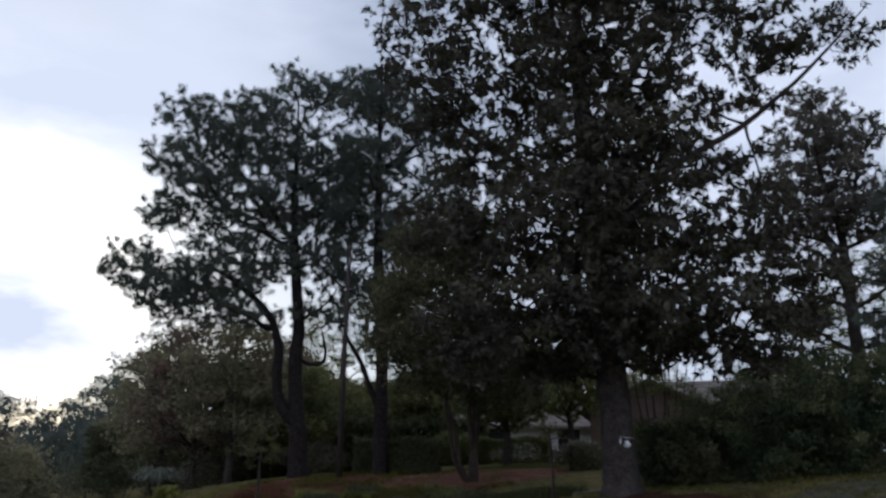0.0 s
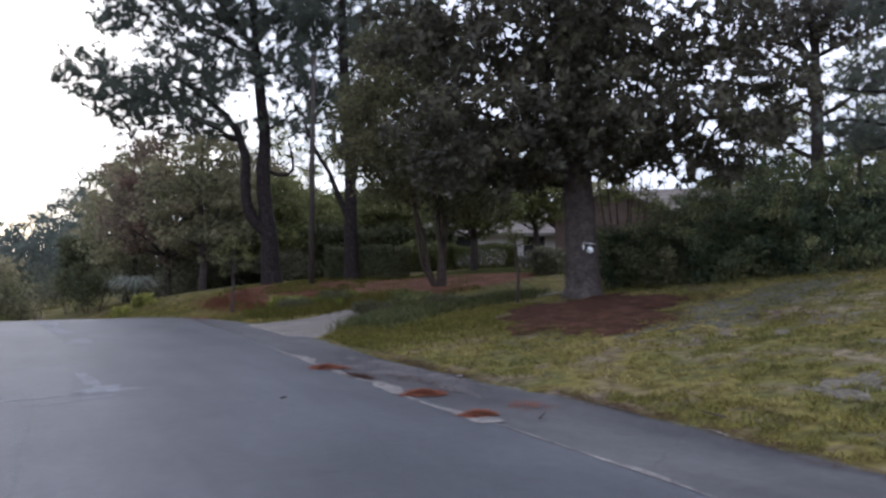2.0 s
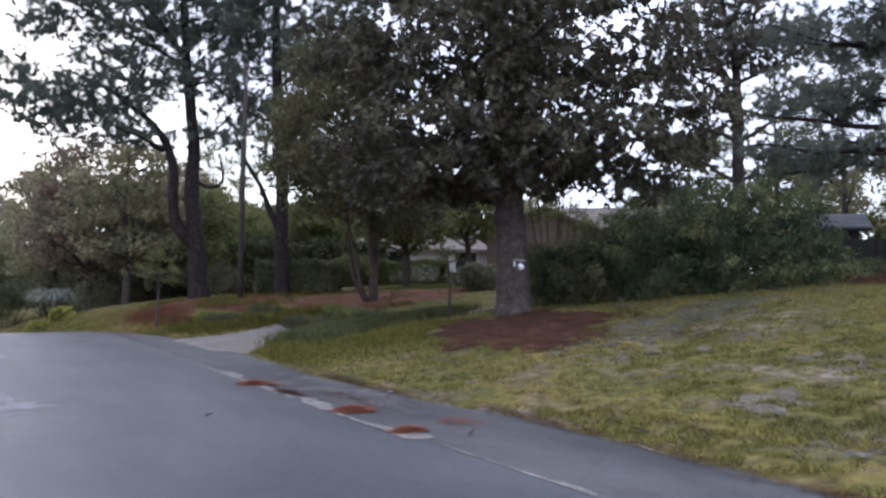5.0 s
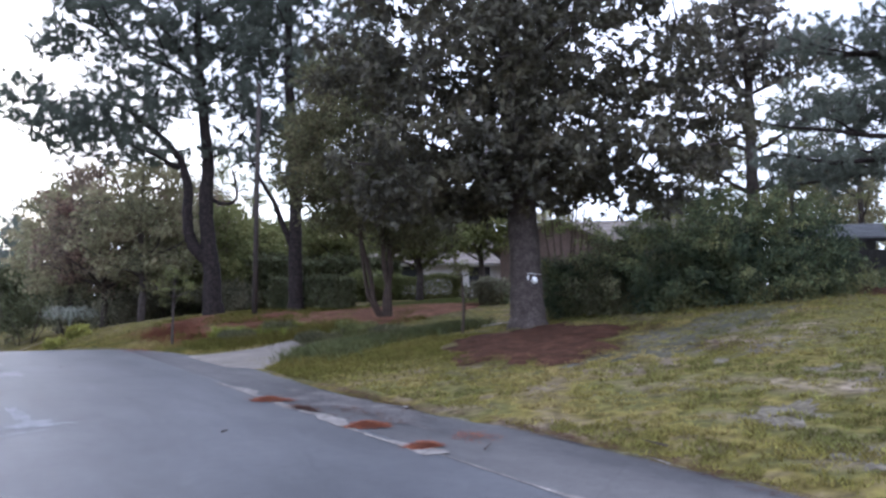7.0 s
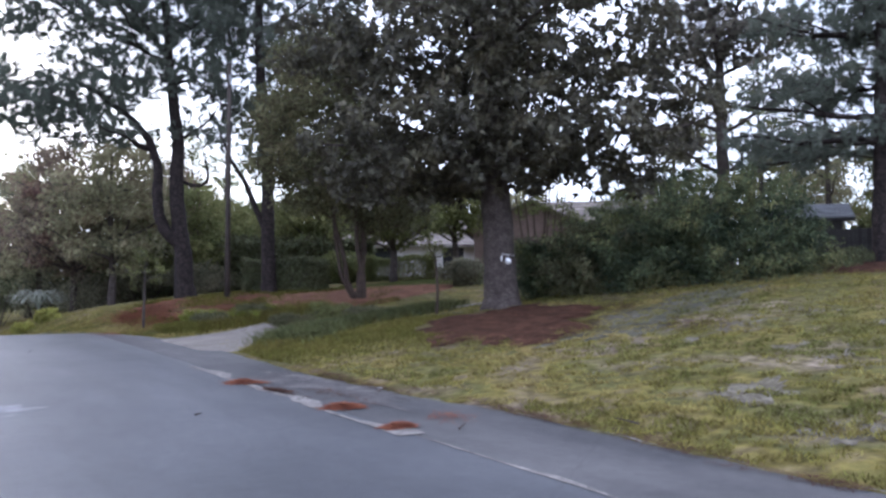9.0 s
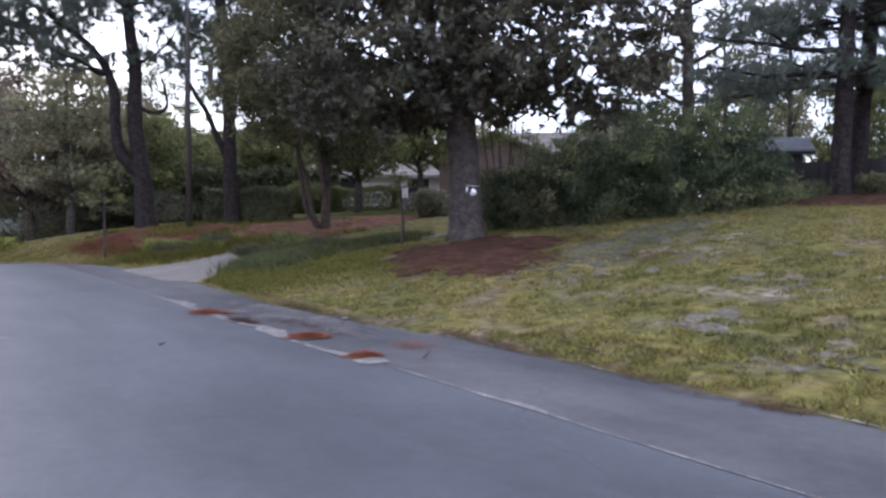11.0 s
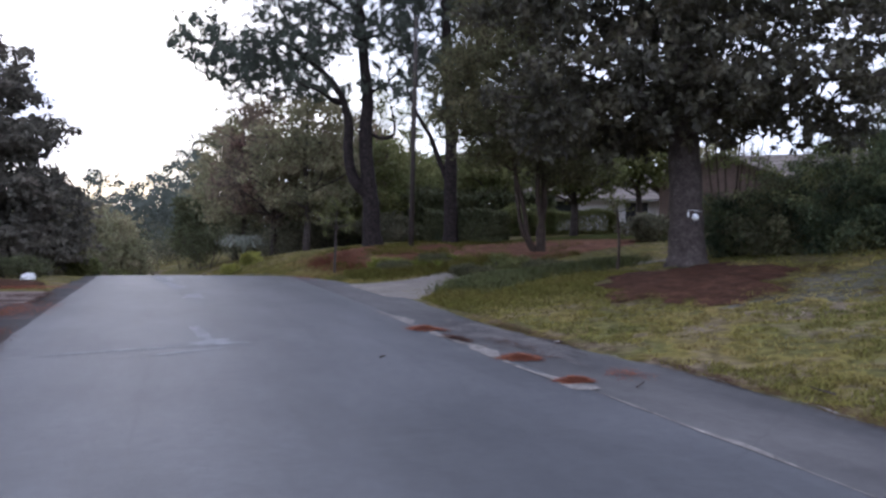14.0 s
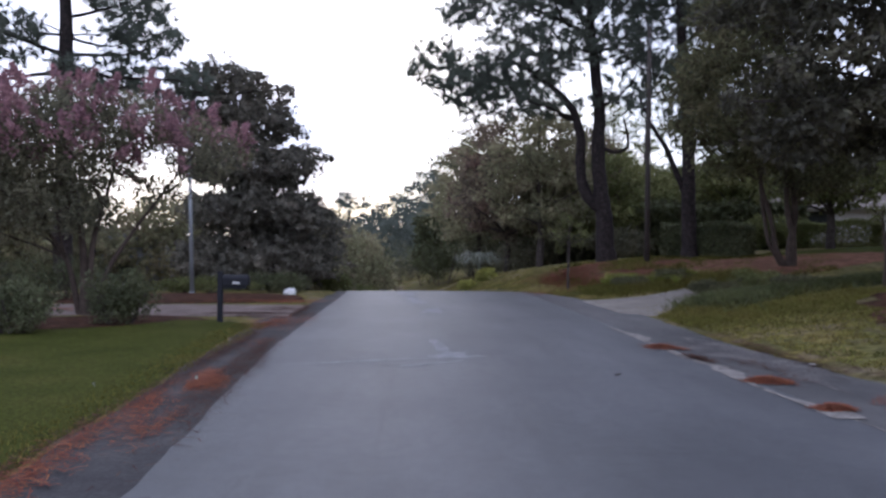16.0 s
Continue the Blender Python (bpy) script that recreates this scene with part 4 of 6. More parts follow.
# ---- trees on the rising side ----
tx, ty = bearing(35.8, 22.0)
tree("magnolia_tree", tx, ty, "large magnolia with thick grey trunk and glossy dark leaves", "tree",
     [(0.05, 0, 0, 0.62), (0.03, 0, 0.35, 0.48), (0, 0, 1.2, 0.43), (-0.07, 0, 2.8, 0.40), (-0.28, 0, 6.0, 0.35), (-0.46, 0, 8.5, 0.31), (-0.65, 0, 11.1, 0.24), (-0.7, 0, 17, 0.08)],
     [(-0.3, 0, 4.6, 4.9, 4.2, 1.5), (-2.4, -0.5, 3.6, 2.5, 2.2, 0.9), (3.2, -0.3, 4.1, 2.2, 2.0, 1.0), (4.5, -0.3, 5.5, 1.5, 1.8, 1.3), (4.2, 0, 7.5, 1.5, 1.6, 1.1), (-0.3, 0, 7.0, 4.6, 4.2, 1.6), (-0.2, 0, 9.2, 3.8, 3.6, 1.4), (1.2, 0, 10.6, 2.3, 2.4, 1.2), (-3.6, 0, 9.4, 1.7, 1.8, 0.8),
      (-0.5, 0, 12.3, 3.0, 3.0, 1.4), (-4.8, 0, 12.7, 1.9, 2.0, 1.1), (4.9, -0.3, 12.2, 2.0, 1.8, 0.9), (6.7, 0, 12.9, 1.1, 1.0, 0.7), (-2.6, 0, 11.2, 1.6, 1.6, 0.8), (3.5, 0, 8.8, 1.4, 1.5, 0.9), (3.6, 0, 10.8, 1.4, 1.5, 0.8), (-4.4, 0, 10.9, 1.5, 1.6, 1.0), (-4.9, 0, 7.6, 1.5, 1.6, 1.2), (2.8, 0, 13.5, 2.0, 2.0, 1.0), (-6.2, 0, 13.9, 1.5, 1.6, 0.9), (0, 0, 15.0, 4.2, 4.0, 1.6), (-4.2, 0, 15.6, 2.2, 2.2, 1.2), (5.0, 0, 15.0, 2.0, 2.0, 1.0), (0, 0, 17.4, 3.6, 3.6, 1.5)],
     101, M_BARK, M_MAGNOLIA, clumps=1420, clump_r=0.62, per=10, whorl=9, leaf=0.2, limbs=46, sides=14, rise=0.3, under=0.2, shell=0.05, face=35.8, gap=0.72,
     extra=[[(-0.3, 0, 7.2, 0.15), (1.0, 0, 8.5, 0.13), (2.3, 0, 9.2, 0.11), (3.7, 0, 9.9, 0.085), (5.2, 0, 11.1, 0.06), (6.4, 0, 12.3, 0.035), (7.4, 0, 13.4, 0.015)], [(-0.4, 0, 7.8, 0.15), (-1.8, 0, 8.9, 0.12), (-3.8, 0, 10.2, 0.09), (-5.4, 0, 12.0, 0.06), (-6.8, 0, 13.6, 0.02)],
            [(-0.6, 0, 9.6, 0.13), (0.8, 0, 11.6, 0.10), (2.2, 0, 14.6, 0.04)]])
tx, ty = bearing(25.8, 30.0)
tree("multi_stem_tree", tx, ty, "multi-stemmed tree with tan stems and yellow green leaves", "tree",
     [(0.0, 0, 0, 0.17), (0.04, 0, 0.9, 0.13), (0.20, 0, 1.9, 0.11), (0.12, 0, 3.0, 0.10), (0.35, 0.2, 7.5, 0.04)],
     [(-1.9, 0, 6.0, 2.6, 2.6, 2.3), (0.6, 0, 5.0, 2.4, 2.4, 1.9), (-1.0, 0, 8.6, 2.3, 2.3, 1.7), (0.9, 0, 3.5, 1.9, 1.8, 0.9), (-1.6, 0, 3.8, 1.6, 1.6, 0.8)],
     102, M_BARK_SMOOTH, M_YELLOWGREEN, clumps=560, clump_r=0.6, per=78, leaf=0.165, limbs=24, gap=0.7, under=0.3,
     extra=[[(-0.1, 0, 0, 0.11), (-0.5, 0, 0.7, 0.09), (-0.6, 0, 1.5, 0.085), (-1.0, 0.1, 3.0, 0.07), (-1.6, 0, 6, 0.03)], [(0.1, -0.1, 0, 0.12), (0.1, -0.1, 1.0, 0.10), (-0.15, -0.1, 2.0, 0.09), (-0.2, -0.2, 3.5, 0.08), (-0.3, -0.2, 7, 0.03)], [(-0.15, 0.1, 0, 0.09), (-0.7, 0.1, 0.9, 0.07), (-0.95, 0.1, 2.5, 0.06), (-1.2, 0.1, 5, 0.03)]], shell=0.2)
tx, ty = bearing(13.9, 36.0)
tree("pine_tree", tx, ty, "tall forked pine with dark bark and spreading needled crown", "tree",
     [(0.05, 0, 0, 0.50), (0, 0, 0.5, 0.41), (-0.05, 0, 1.8, 0.37), (-0.18, 0, 2.7, 0.34), (-0.3, 0, 3.8, 0.31), (-0.38, 0, 4.8, 0.30), (-0.28, 0, 6.6, 0.27), (-0.5, 0, 8.2, 0.24), (-0.6, 0, 9.5, 0.21), (-0.85, 0, 12, 0.15), (-0.85, 0, 14.2, 0.10), (-0.9, 0, 17.5, 0.04)],
     [(-7.7, 0, 9.5, 1.2, 1.5, 0.8), (-6.2, 0, 8.0, 1.9, 2.0, 1.0), (-3.6, 0, 8.5, 2.2, 2.2, 0.9), (-1.0, 0, 9.3, 2.2, 2.0, 0.9), (-6.5, 0, 11.4, 1.2, 1.6, 1.1), (-6.6, 0, 14.0, 1.2, 1.6, 1.4), (-5.8, 0, 16.2, 1.5, 1.8, 1.1), (-4.2, 0, 15.2, 1.7, 2.0, 1.2), (-2.8, 0, 16.8, 1.7, 2.0, 1.0),
      (-0.9, 0, 18.1, 1.8, 2.0, 1.1), (1.2, 0, 17.9, 1.8, 2.0, 1.1), (-1.4, 0, 15.2, 1.4, 1.6, 0.8), (1.9, 0, 14.9, 1.2, 1.5, 1.1), (1.6, 0, 11.6, 1.7, 1.8, 1.3), (-4.8, 0, 12.6, 1.1, 1.4, 0.7), (-1.7, 0, 11.7, 1.3, 1.6, 0.7), (1.6, 0, 8.4, 1.8, 1.8, 1.1), (0.4, 0, 7.2, 1.4, 1.4, 0.5), (-2.6, 0, 13.2, 4.6, 2.4, 4.2), (1.0, 0, 12.6, 2.0, 2.0, 3.6), (-4.9, 0, 8.4, 3.4, 2.4, 1.1), (-7.6, 0, 9.0, 1.5, 1.6, 1.0), (-3.0, 0, 9.6, 3.0, 2.0, 0.9), (-3.2, 0, 7.2, 2.3, 2.0, 0.7), (-5.6, 0, 7.1, 1.6, 1.8, 0.7)],
     103, M_BARK_PINE, M_NEEDLE, clumps=1300, clump_r=0.46, per=6, limbs=48, pine=True, rise=0.75, shell=0.1, under=0.36, face=13.9, gap=0.85, squash=0.8,
     extra=[[(-0.1, -0.05, 2.2, 0.24), (-0.5, -0.05, 2.55, 0.26), (-0.85, -0.05, 2.95, 0.25), (-1.05, -0.05, 3.5, 0.235), (-1.13, -0.05, 4.5, 0.22), (-1.08, -0.05, 5.5, 0.20), (-1.4, -0.05, 6.6, 0.17), (-2.05, -0.05, 7.5, 0.14), (-3.8, -0.05, 8.8, 0.09), (-5.8, 0, 9.6, 0.03)],
            [(-0.3, 0, 5.1, 0.09), (0.2, 0, 4.85, 0.085), (0.65, 0, 4.83, 0.08), (0.95, 0, 5.1, 0.07), (0.88, 0, 5.7, 0.055), (0.68, 0, 6.5, 0.03)],
            [(-0.7, 0, 10.2, 0.12), (-1.8, 0, 11.8, 0.10), (-3.4, 0, 13.6, 0.07), (-5.6, 0, 16.0, 0.03)], [(-0.7, 0, 10.0, 0.10), (-2.6, 0, 11.0, 0.08), (-4.6, 0, 11.9, 0.06), (-6.4, 0, 13.2, 0.03)]])
tx, ty = bearing(19.4, 34.0)
tree("pine_tree", tx, ty, "tall dark pine with a low curved limb", "tree",
     [(0.08, 0, 0, 0.38), (0.05, 0, 0.5, 0.30), (0.0, 0, 3, 0.27), (0, 0, 5.8, 0.25), (-0.3, 0, 8.5, 0.22), (-0.4, 0, 14, 0.14), (-0.4, 0, 18, 0.04)],
     [(-0.6, 0, 13.4, 1.9, 2.2, 1.6), (-0.4, 0, 16.6, 2.0, 2.2, 1.4), (0.8, 0, 10.4, 2.0, 2.2, 1.4), (-0.9, 0, 8.4, 1.2, 1.3, 0.8), (0.5, 0, 6.0, 1.5, 1.5, 1.2), (-1.6, 0, 6.4, 0.8, 0.9, 0.6), (-2.1, 0, 9.2, 1.1, 1.2, 0.8), (-1.8, 0, 11.4, 1.3, 1.4, 0.9), (0.6, 0, 7.8, 1.5, 1.5, 0.8), (2.3, 0, 12.3, 1.7, 1.8, 1.5), (1.9, 0, 15.2, 1.6, 1.8, 1.2), (2.2, 0, 9.6, 1.5, 1.6, 1.0)],
     104, M_BARK_PINE, M_NEEDLE, clumps=620, clump_r=0.48, per=6, limbs=26, pine=True, rise=0.5, face=19.4, gap=0.8, squash=0.75, under=0.22,
     extra=[[(0.0, 0, 2.0, 0.12), (-0.15, 0, 2.8, 0.13), (-0.53, 0, 3.65, 0.12), (-0.84, 0, 4.5, 0.11), (-1.26, 0, 5.15, 0.09), (-1.5, 0, 5.6, 0.07), (-1.9, 0, 6.6, 0.04)]])
tx, ty = bearing(51.0, 34.0)
tree("tall_tree", tx, ty, "tall tree with a forked bare trunk and dense crown", "tree",
     [(0.1, 0, 0, 0.32), (0.05, 0, 3.6, 0.25), (0.07, 0, 7.2, 0.20), (0, 0, 8.9, 0.16), (-0.5, 0, 11, 0.10), (-0.5, 0, 14.5, 0.03)],
     [(-0.4, 0, 14.2, 1.0, 1.0, 1.0), (-0.3, 0, 12.5, 2.3, 2.3, 1.2), (-0.6, 0, 10.6, 2.7, 2.5, 1.0), (2.0, 0, 9.4, 1.5, 1.6, 0.9), (-2.5, 0, 8.2, 1.6, 1.6, 0.8), (2.5, 0, 7.2, 1.4, 1.5, 0.7), (-1.7, 0, 5.2, 1.5, 1.5, 0.7), (2.0, 0, 4.8, 1.6, 1.5, 0.8), (-0.2, 0, 9.2, 2.6, 1.8, 1.2)],
     105, M_BARK, M_MAGNOLIA_DARK, clumps=340, clump_r=0.58, per=9, whorl=9, leaf=0.2, limbs=22, shell=0.05, face=51.0, gap=0.75,
     extra=[[(0.03, 0, 8.3, 0.11), (0.5, 0, 9.6, 0.10), (1.1, 0, 12, 0.04)], [(0.05, 0, 7.6, 0.10), (-0.9, 0, 9.2, 0.08), (-1.9, 0, 10.4, 0.03)]])
for az, d, sd, lean in [(60.5, 27.0, 106, 0.1), (61.4, 28.5, 107, 0.25), (65.6, 27.5, 108, 0.2)]:
    tx, ty = bearing(az, d)
    tree("pine_tree", tx, ty, "tall broad pine with dark layered boughs beside the fence", "tree",
         [(0, 0, 0, 0.36), (0.0, 0, 0.6, 0.28), (lean, 0, 4, 0.24), (lean * 2, 0, 8, 0.18), (lean * 2, 0, 13.5, 0.04)],
         [(-2.5, -0.8, 3.7, 2.0, 2.0, 0.6), (1.6, 0, 3.9, 2.0, 2.0, 0.6), (-2.2, 0, 5.5, 2.3, 2.2, 0.7), (1.6, 0, 6.2, 2.3, 2.2, 0.8), (-1.7, 0, 7.6, 2.2, 2.2, 0.9), (1.0, 0, 8.8, 2.2, 2.2, 1.0), (-0.6, 0, 10.6, 2.0, 2.0, 1.1), (0.2, 0, 12.8, 1.4, 1.4, 1.0)],
         sd, M_BARK_PINE, M_NEEDLE, clumps=215, clump_r=0.5, per=6, limbs=26, pine=True, rise=0.15, group="pines by the fence", under=0.24, face=az, gap=0.9, squash=0.75)

# ---- the wood behind the bank ----
for nm, az, d, h, rad, sd, leaves, lbl in [
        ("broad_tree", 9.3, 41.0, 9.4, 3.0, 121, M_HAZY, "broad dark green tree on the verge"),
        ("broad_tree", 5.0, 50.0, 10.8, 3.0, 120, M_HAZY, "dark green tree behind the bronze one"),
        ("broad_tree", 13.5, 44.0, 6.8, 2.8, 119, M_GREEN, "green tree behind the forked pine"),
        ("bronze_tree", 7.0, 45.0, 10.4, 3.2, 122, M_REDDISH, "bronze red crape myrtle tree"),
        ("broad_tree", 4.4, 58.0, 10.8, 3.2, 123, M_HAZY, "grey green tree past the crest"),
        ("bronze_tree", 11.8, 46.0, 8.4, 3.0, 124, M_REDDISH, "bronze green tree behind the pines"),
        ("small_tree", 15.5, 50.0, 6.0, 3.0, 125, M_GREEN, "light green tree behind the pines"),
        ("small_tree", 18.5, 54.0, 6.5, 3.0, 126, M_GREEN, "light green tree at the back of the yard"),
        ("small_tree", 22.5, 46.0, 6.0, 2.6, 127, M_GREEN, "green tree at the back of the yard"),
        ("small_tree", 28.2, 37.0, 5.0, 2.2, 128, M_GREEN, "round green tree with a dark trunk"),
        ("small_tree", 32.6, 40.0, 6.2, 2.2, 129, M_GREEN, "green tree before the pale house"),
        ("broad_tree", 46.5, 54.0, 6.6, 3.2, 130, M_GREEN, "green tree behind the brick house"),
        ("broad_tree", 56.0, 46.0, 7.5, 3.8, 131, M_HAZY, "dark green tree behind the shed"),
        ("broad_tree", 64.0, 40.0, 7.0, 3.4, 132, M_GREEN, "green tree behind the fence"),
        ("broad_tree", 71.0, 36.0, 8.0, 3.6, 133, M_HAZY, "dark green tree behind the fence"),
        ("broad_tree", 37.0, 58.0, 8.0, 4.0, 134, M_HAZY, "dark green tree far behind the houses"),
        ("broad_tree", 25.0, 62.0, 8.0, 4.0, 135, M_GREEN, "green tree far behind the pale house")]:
    tx, ty = bearing(az, d)
    tree(nm, tx, ty, lbl, "tree", [(0, 0, 0, 0.20), (0.05, 0, 1.5, 0.15), (-0.1, 0, h * 0.5, 0.11), (0, 0, h * 0.85, 0.03)],
         [(0, 0, h * (0.60 if nm == "small_tree" else 0.42), rad, rad, h * 0.24), (0.3, 0, h * 0.68, rad * 0.75, rad * 0.8, h * 0.24), (-rad * 0.4, 0, h * (0.66 if nm == "small_tree" else 0.55), rad * 0.6, rad * 0.6, h * 0.2)],
         sd, M_BARK, leaves, clumps=150, clump_r=0.66, per=62, leaf=0.225, limbs=12, shell=0.25, wide=0.55, gap=0.85)

# open, wispy crowns that show sky between their leaves
for az, d, h, rad, sd, lv, lbl in [(14.4, 50.0, 10.0, 2.6, 247, M_GREEN, "open light green tree between the pines"), (12.2, 58.0, 11.0, 3.2, 241, M_GREEN, "open light green tree behind the forked pine"), (16.6, 56.0, 11.0, 2.8, 242, M_GREEN, "open light green tree behind the pole"), (53.5, 43.0, 11.5, 3.4, 243, M_GREEN, "open light green tree behind the hedge"),
                                   (48.0, 45.0, 9.5, 3.0, 244, M_GREEN, "open light green tree behind the brick house"), (57.5, 41.0, 13.0, 3.2, 245, M_DARKGREEN, "open tall tree behind the shed"), (22.5, 58.0, 11.0, 3.2, 246, M_GREEN, "open light green tree at the back of the yard")]:
    tx, ty = bearing(az, d)
    tree("open_tree", tx, ty, lbl, "tree", [(0, 0, 0, 0.16), (0.05, 0, 3, 0.13), (-0.1, 0, h * 0.6, 0.08), (0, 0, h * 0.9, 0.03)],
         [(0, 0, h * 0.5, rad, rad, h * 0.22), (0.3, 0, h * 0.76, rad * 0.8, rad * 0.8, h * 0.2)], sd, M_BARK, lv, clumps=100, clump_r=0.5, per=54, leaf=0.17, limbs=14, shell=0.15, wide=0.5, gap=1.0)

# ---- the trees across the road ----
tx, ty = bearing(-21.0, 19.5)
CRAPE = tree("crape_myrtle", tx, ty, "crape myrtle with several stems and pink blossom", "tree",
     [(-0.2, 0, 0, 0.12), (-0.22, 0, 1.2, 0.085), (-0.35, 0, 2.4, 0.055), (-0.7, 0, 4.2, 0.02)],
     [(-0.9, 0, 3.7, 1.9, 1.7, 1.1), (-2.7, 0, 3.6, 1.8, 1.6, 1.2), (-1.6, 0, 2.5, 2.2, 1.6, 0.7), (0.7, 0, 4.3, 1.2, 1.2, 0.6), (2.4, 0, 3.8, 0.9, 1.0, 0.8), (-0.4, 0, 4.6, 1.6, 1.4, 0.5), (1.3, 0, 2.9, 0.7, 0.7, 0.35)],
     141, M_BARK_SMOOTH, M_DARKGREEN, clumps=560, clump_r=0.44, per=60, leaf=0.11, limbs=22, shell=0.1, face=-21.0, gap=0.7, rise=0.9,
     extra=[[(0.0, 0, 0, 0.07), (0.2, 0, 1.0, 0.055), (0.9, 0, 2.1, 0.04), (1.7, 0, 3.2, 0.025), (2.3, 0, 4.0, 0.015)], [(-0.3, 0.1, 0, 0.075), (-0.55, 0.1, 1.3, 0.05), (-1.4, 0.1, 2.6, 0.04), (-2.4, 0, 4.0, 0.02)], [(-0.1, -0.1, 0, 0.08), (-0.08, -0.1, 1.6, 0.06), (0.3, -0.2, 3.0, 0.04), (0.6, -0.1, 4.4, 0.02)]])
rngp = np.random.default_rng(142)
pc = spaced([(-0.8, -0.2, 3.9, 2.0, 1.7, 1.2), (-2.7, -0.2, 3.8, 1.8, 1.5, 1.2), (0.8, -0.2, 4.4, 1.3, 1.2, 0.7), (2.4, -0.1, 3.8, 1.0, 1.0, 0.9), (2.2, -0.2, 4.3, 0.9, 0.9, 0.5)], 190, 0.26, rngp, 0.86)
pc = pc[(pc[:, 2] > 3.3) & (pc[:, 1] < 0.9)][:130]
pd = unit(rngp.normal(0, 0.5, (len(pc), 3)) + [0, -0.3, 0.8])
k = 110
along = rngp.uniform(0, 1, (len(pc) * k, 1))
pc = np.repeat(pc, k, 0) + np.repeat(pd, k, 0) * along * 0.46 + unit(rngp.normal(size=(len(pc) * k, 3))) * (0.22 * (1.05 - along) * rngp.uniform(0.3, 1, (len(pc) * k, 1)))
piece("blossom", mesh_of("blossom", *leaf_cloud(pc, 0.08, rngp, 0.0, 0.85), M_PINK), CRAPE, "pink flower clusters")
tx, ty = bearing(-12.0, 33.0)
tree("magnolia_tree", tx, ty, "broad dark magnolia with layered boughs down to the ground", "tree",
     [(0.3, 0, 0, 0.32), (0.3, 0, 2, 0.26), (0.1, 0, 6, 0.14), (-0.4, 0, 9.0, 0.04)],
     [(0.9, 0, 1.3, 3.2, 3.0, 1.2), (0.8, 0, 3.2, 2.9, 2.8, 1.0), (0.6, 0, 5.0, 2.7, 2.6, 0.9), (0.2, 0, 6.7, 2.3, 2.3, 0.9), (-0.7, 0, 8.2, 1.9, 1.8, 0.75), (2.8, 0, 5.5, 0.9, 1.0, 0.35), (1.5, 0, 8.0, 0.8, 0.8, 0.4), (-2.0, 0, 6.6, 1.2, 1.2, 0.8), (3.4, 0, 2.4, 0.9, 1.0, 0.6)],
     143, M_BARK, M_MAGNOLIA_DARK, clumps=760, clump_r=0.62, per=10, whorl=9, leaf=0.21, limbs=30, shell=0.3, face=-12.0, gap=0.7, rise=0.1, under=0.08, squash=0.5)
tx, ty = bearing(-22.9, 31.0)
tree("pine_tree", tx, ty, "tall pine with long bare trunk behind the crape myrtle", "tree",
     [(0, 0, 0, 0.34), (0, 0, 4, 0.28), (0.05, 0, 8, 0.25), (0.0, 0, 11, 0.18), (0.1, 0, 15, 0.05)],
     [(2.6, 0, 9.2, 1.7, 1.8, 0.8), (-2.4, 0, 8.8, 2.0, 2.0, 1.2), (1.2, 0, 7.7, 1.8, 1.6, 0.7), (3.3, 0, 7.6, 1.9, 1.5, 0.8), (0, 0, 12.5, 2.4, 2.4, 1.8), (2.0, 0, 10.4, 1.8, 1.8, 0.8)],
     144, M_BARK_PINE, M_NEEDLE, clumps=330, clump_r=0.46, per=7, limbs=22, pine=True, rise=0.2, under=0.5, face=-22.9, gap=0.8, squash=0.7)
for nm, az, d, h, rad, sd, leaves, lbl in [
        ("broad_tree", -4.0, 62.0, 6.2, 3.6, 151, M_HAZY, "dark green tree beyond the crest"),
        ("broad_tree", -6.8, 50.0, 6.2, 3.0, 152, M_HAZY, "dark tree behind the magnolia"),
        ("far_tree", -1.2, 92.0, 10.0, 4.5, 153, M_FAR_HAZED, "hazy far tree over the road"),
        ("far_tree", -4.2, 98.0, 11.6, 4.5, 154, M_FAR_HAZED, "hazy far tree over the road"),
        ("far_tree", 1.0, 84.0, 11.2, 4.5, 155, M_FAR_HAZED, "hazy far tree at the bend"),
        ("far_tree", 3.0, 76.0, 13.2, 4.0, 156, M_FAR_HAZED, "grey green tree at the bend"),
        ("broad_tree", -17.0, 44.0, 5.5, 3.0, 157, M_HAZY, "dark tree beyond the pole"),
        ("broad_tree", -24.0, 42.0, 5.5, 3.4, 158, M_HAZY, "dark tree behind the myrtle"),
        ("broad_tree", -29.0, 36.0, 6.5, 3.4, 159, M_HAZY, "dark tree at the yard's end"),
        ("far_tree", -2.4, 110.0, 9.0, 5.0, 160, M_FAR_HAZED, "hazy far tree over the road"),
        ("far_tree", -7.5, 88.0, 11.0, 5.0, 161, M_FAR_HAZED, "hazy far tree beyond the houses"),
        ("far_tree", 0.0, 120.0, 8.0, 5.0, 162, M_FAR_HAZED, "hazy far tree over the road")]:
    tx, ty = bearing(az, d)
    tree(nm, tx, ty, lbl, "tree", [(0, 0, 0, 0.20), (0.05, 0, 1.5, 0.16), (-0.1, 0, h * 0.5, 0.11), (0, 0, h * 0.85, 0.03)],
         [(0, 0, h * 0.35, rad, rad, h * 0.30), (0.3, 0, h * 0.68, rad * 0.7, rad * 0.8, h * 0.26), (-rad * 0.4, 0, h * 0.5, rad * 0.6, rad * 0.6, h * 0.25)],
         sd, M_BARK, leaves, clumps=160, clump_r=0.85, per=52, leaf=0.32, limbs=8, twigs=False, shell=0.3, wide=0.55, gap=0.8)

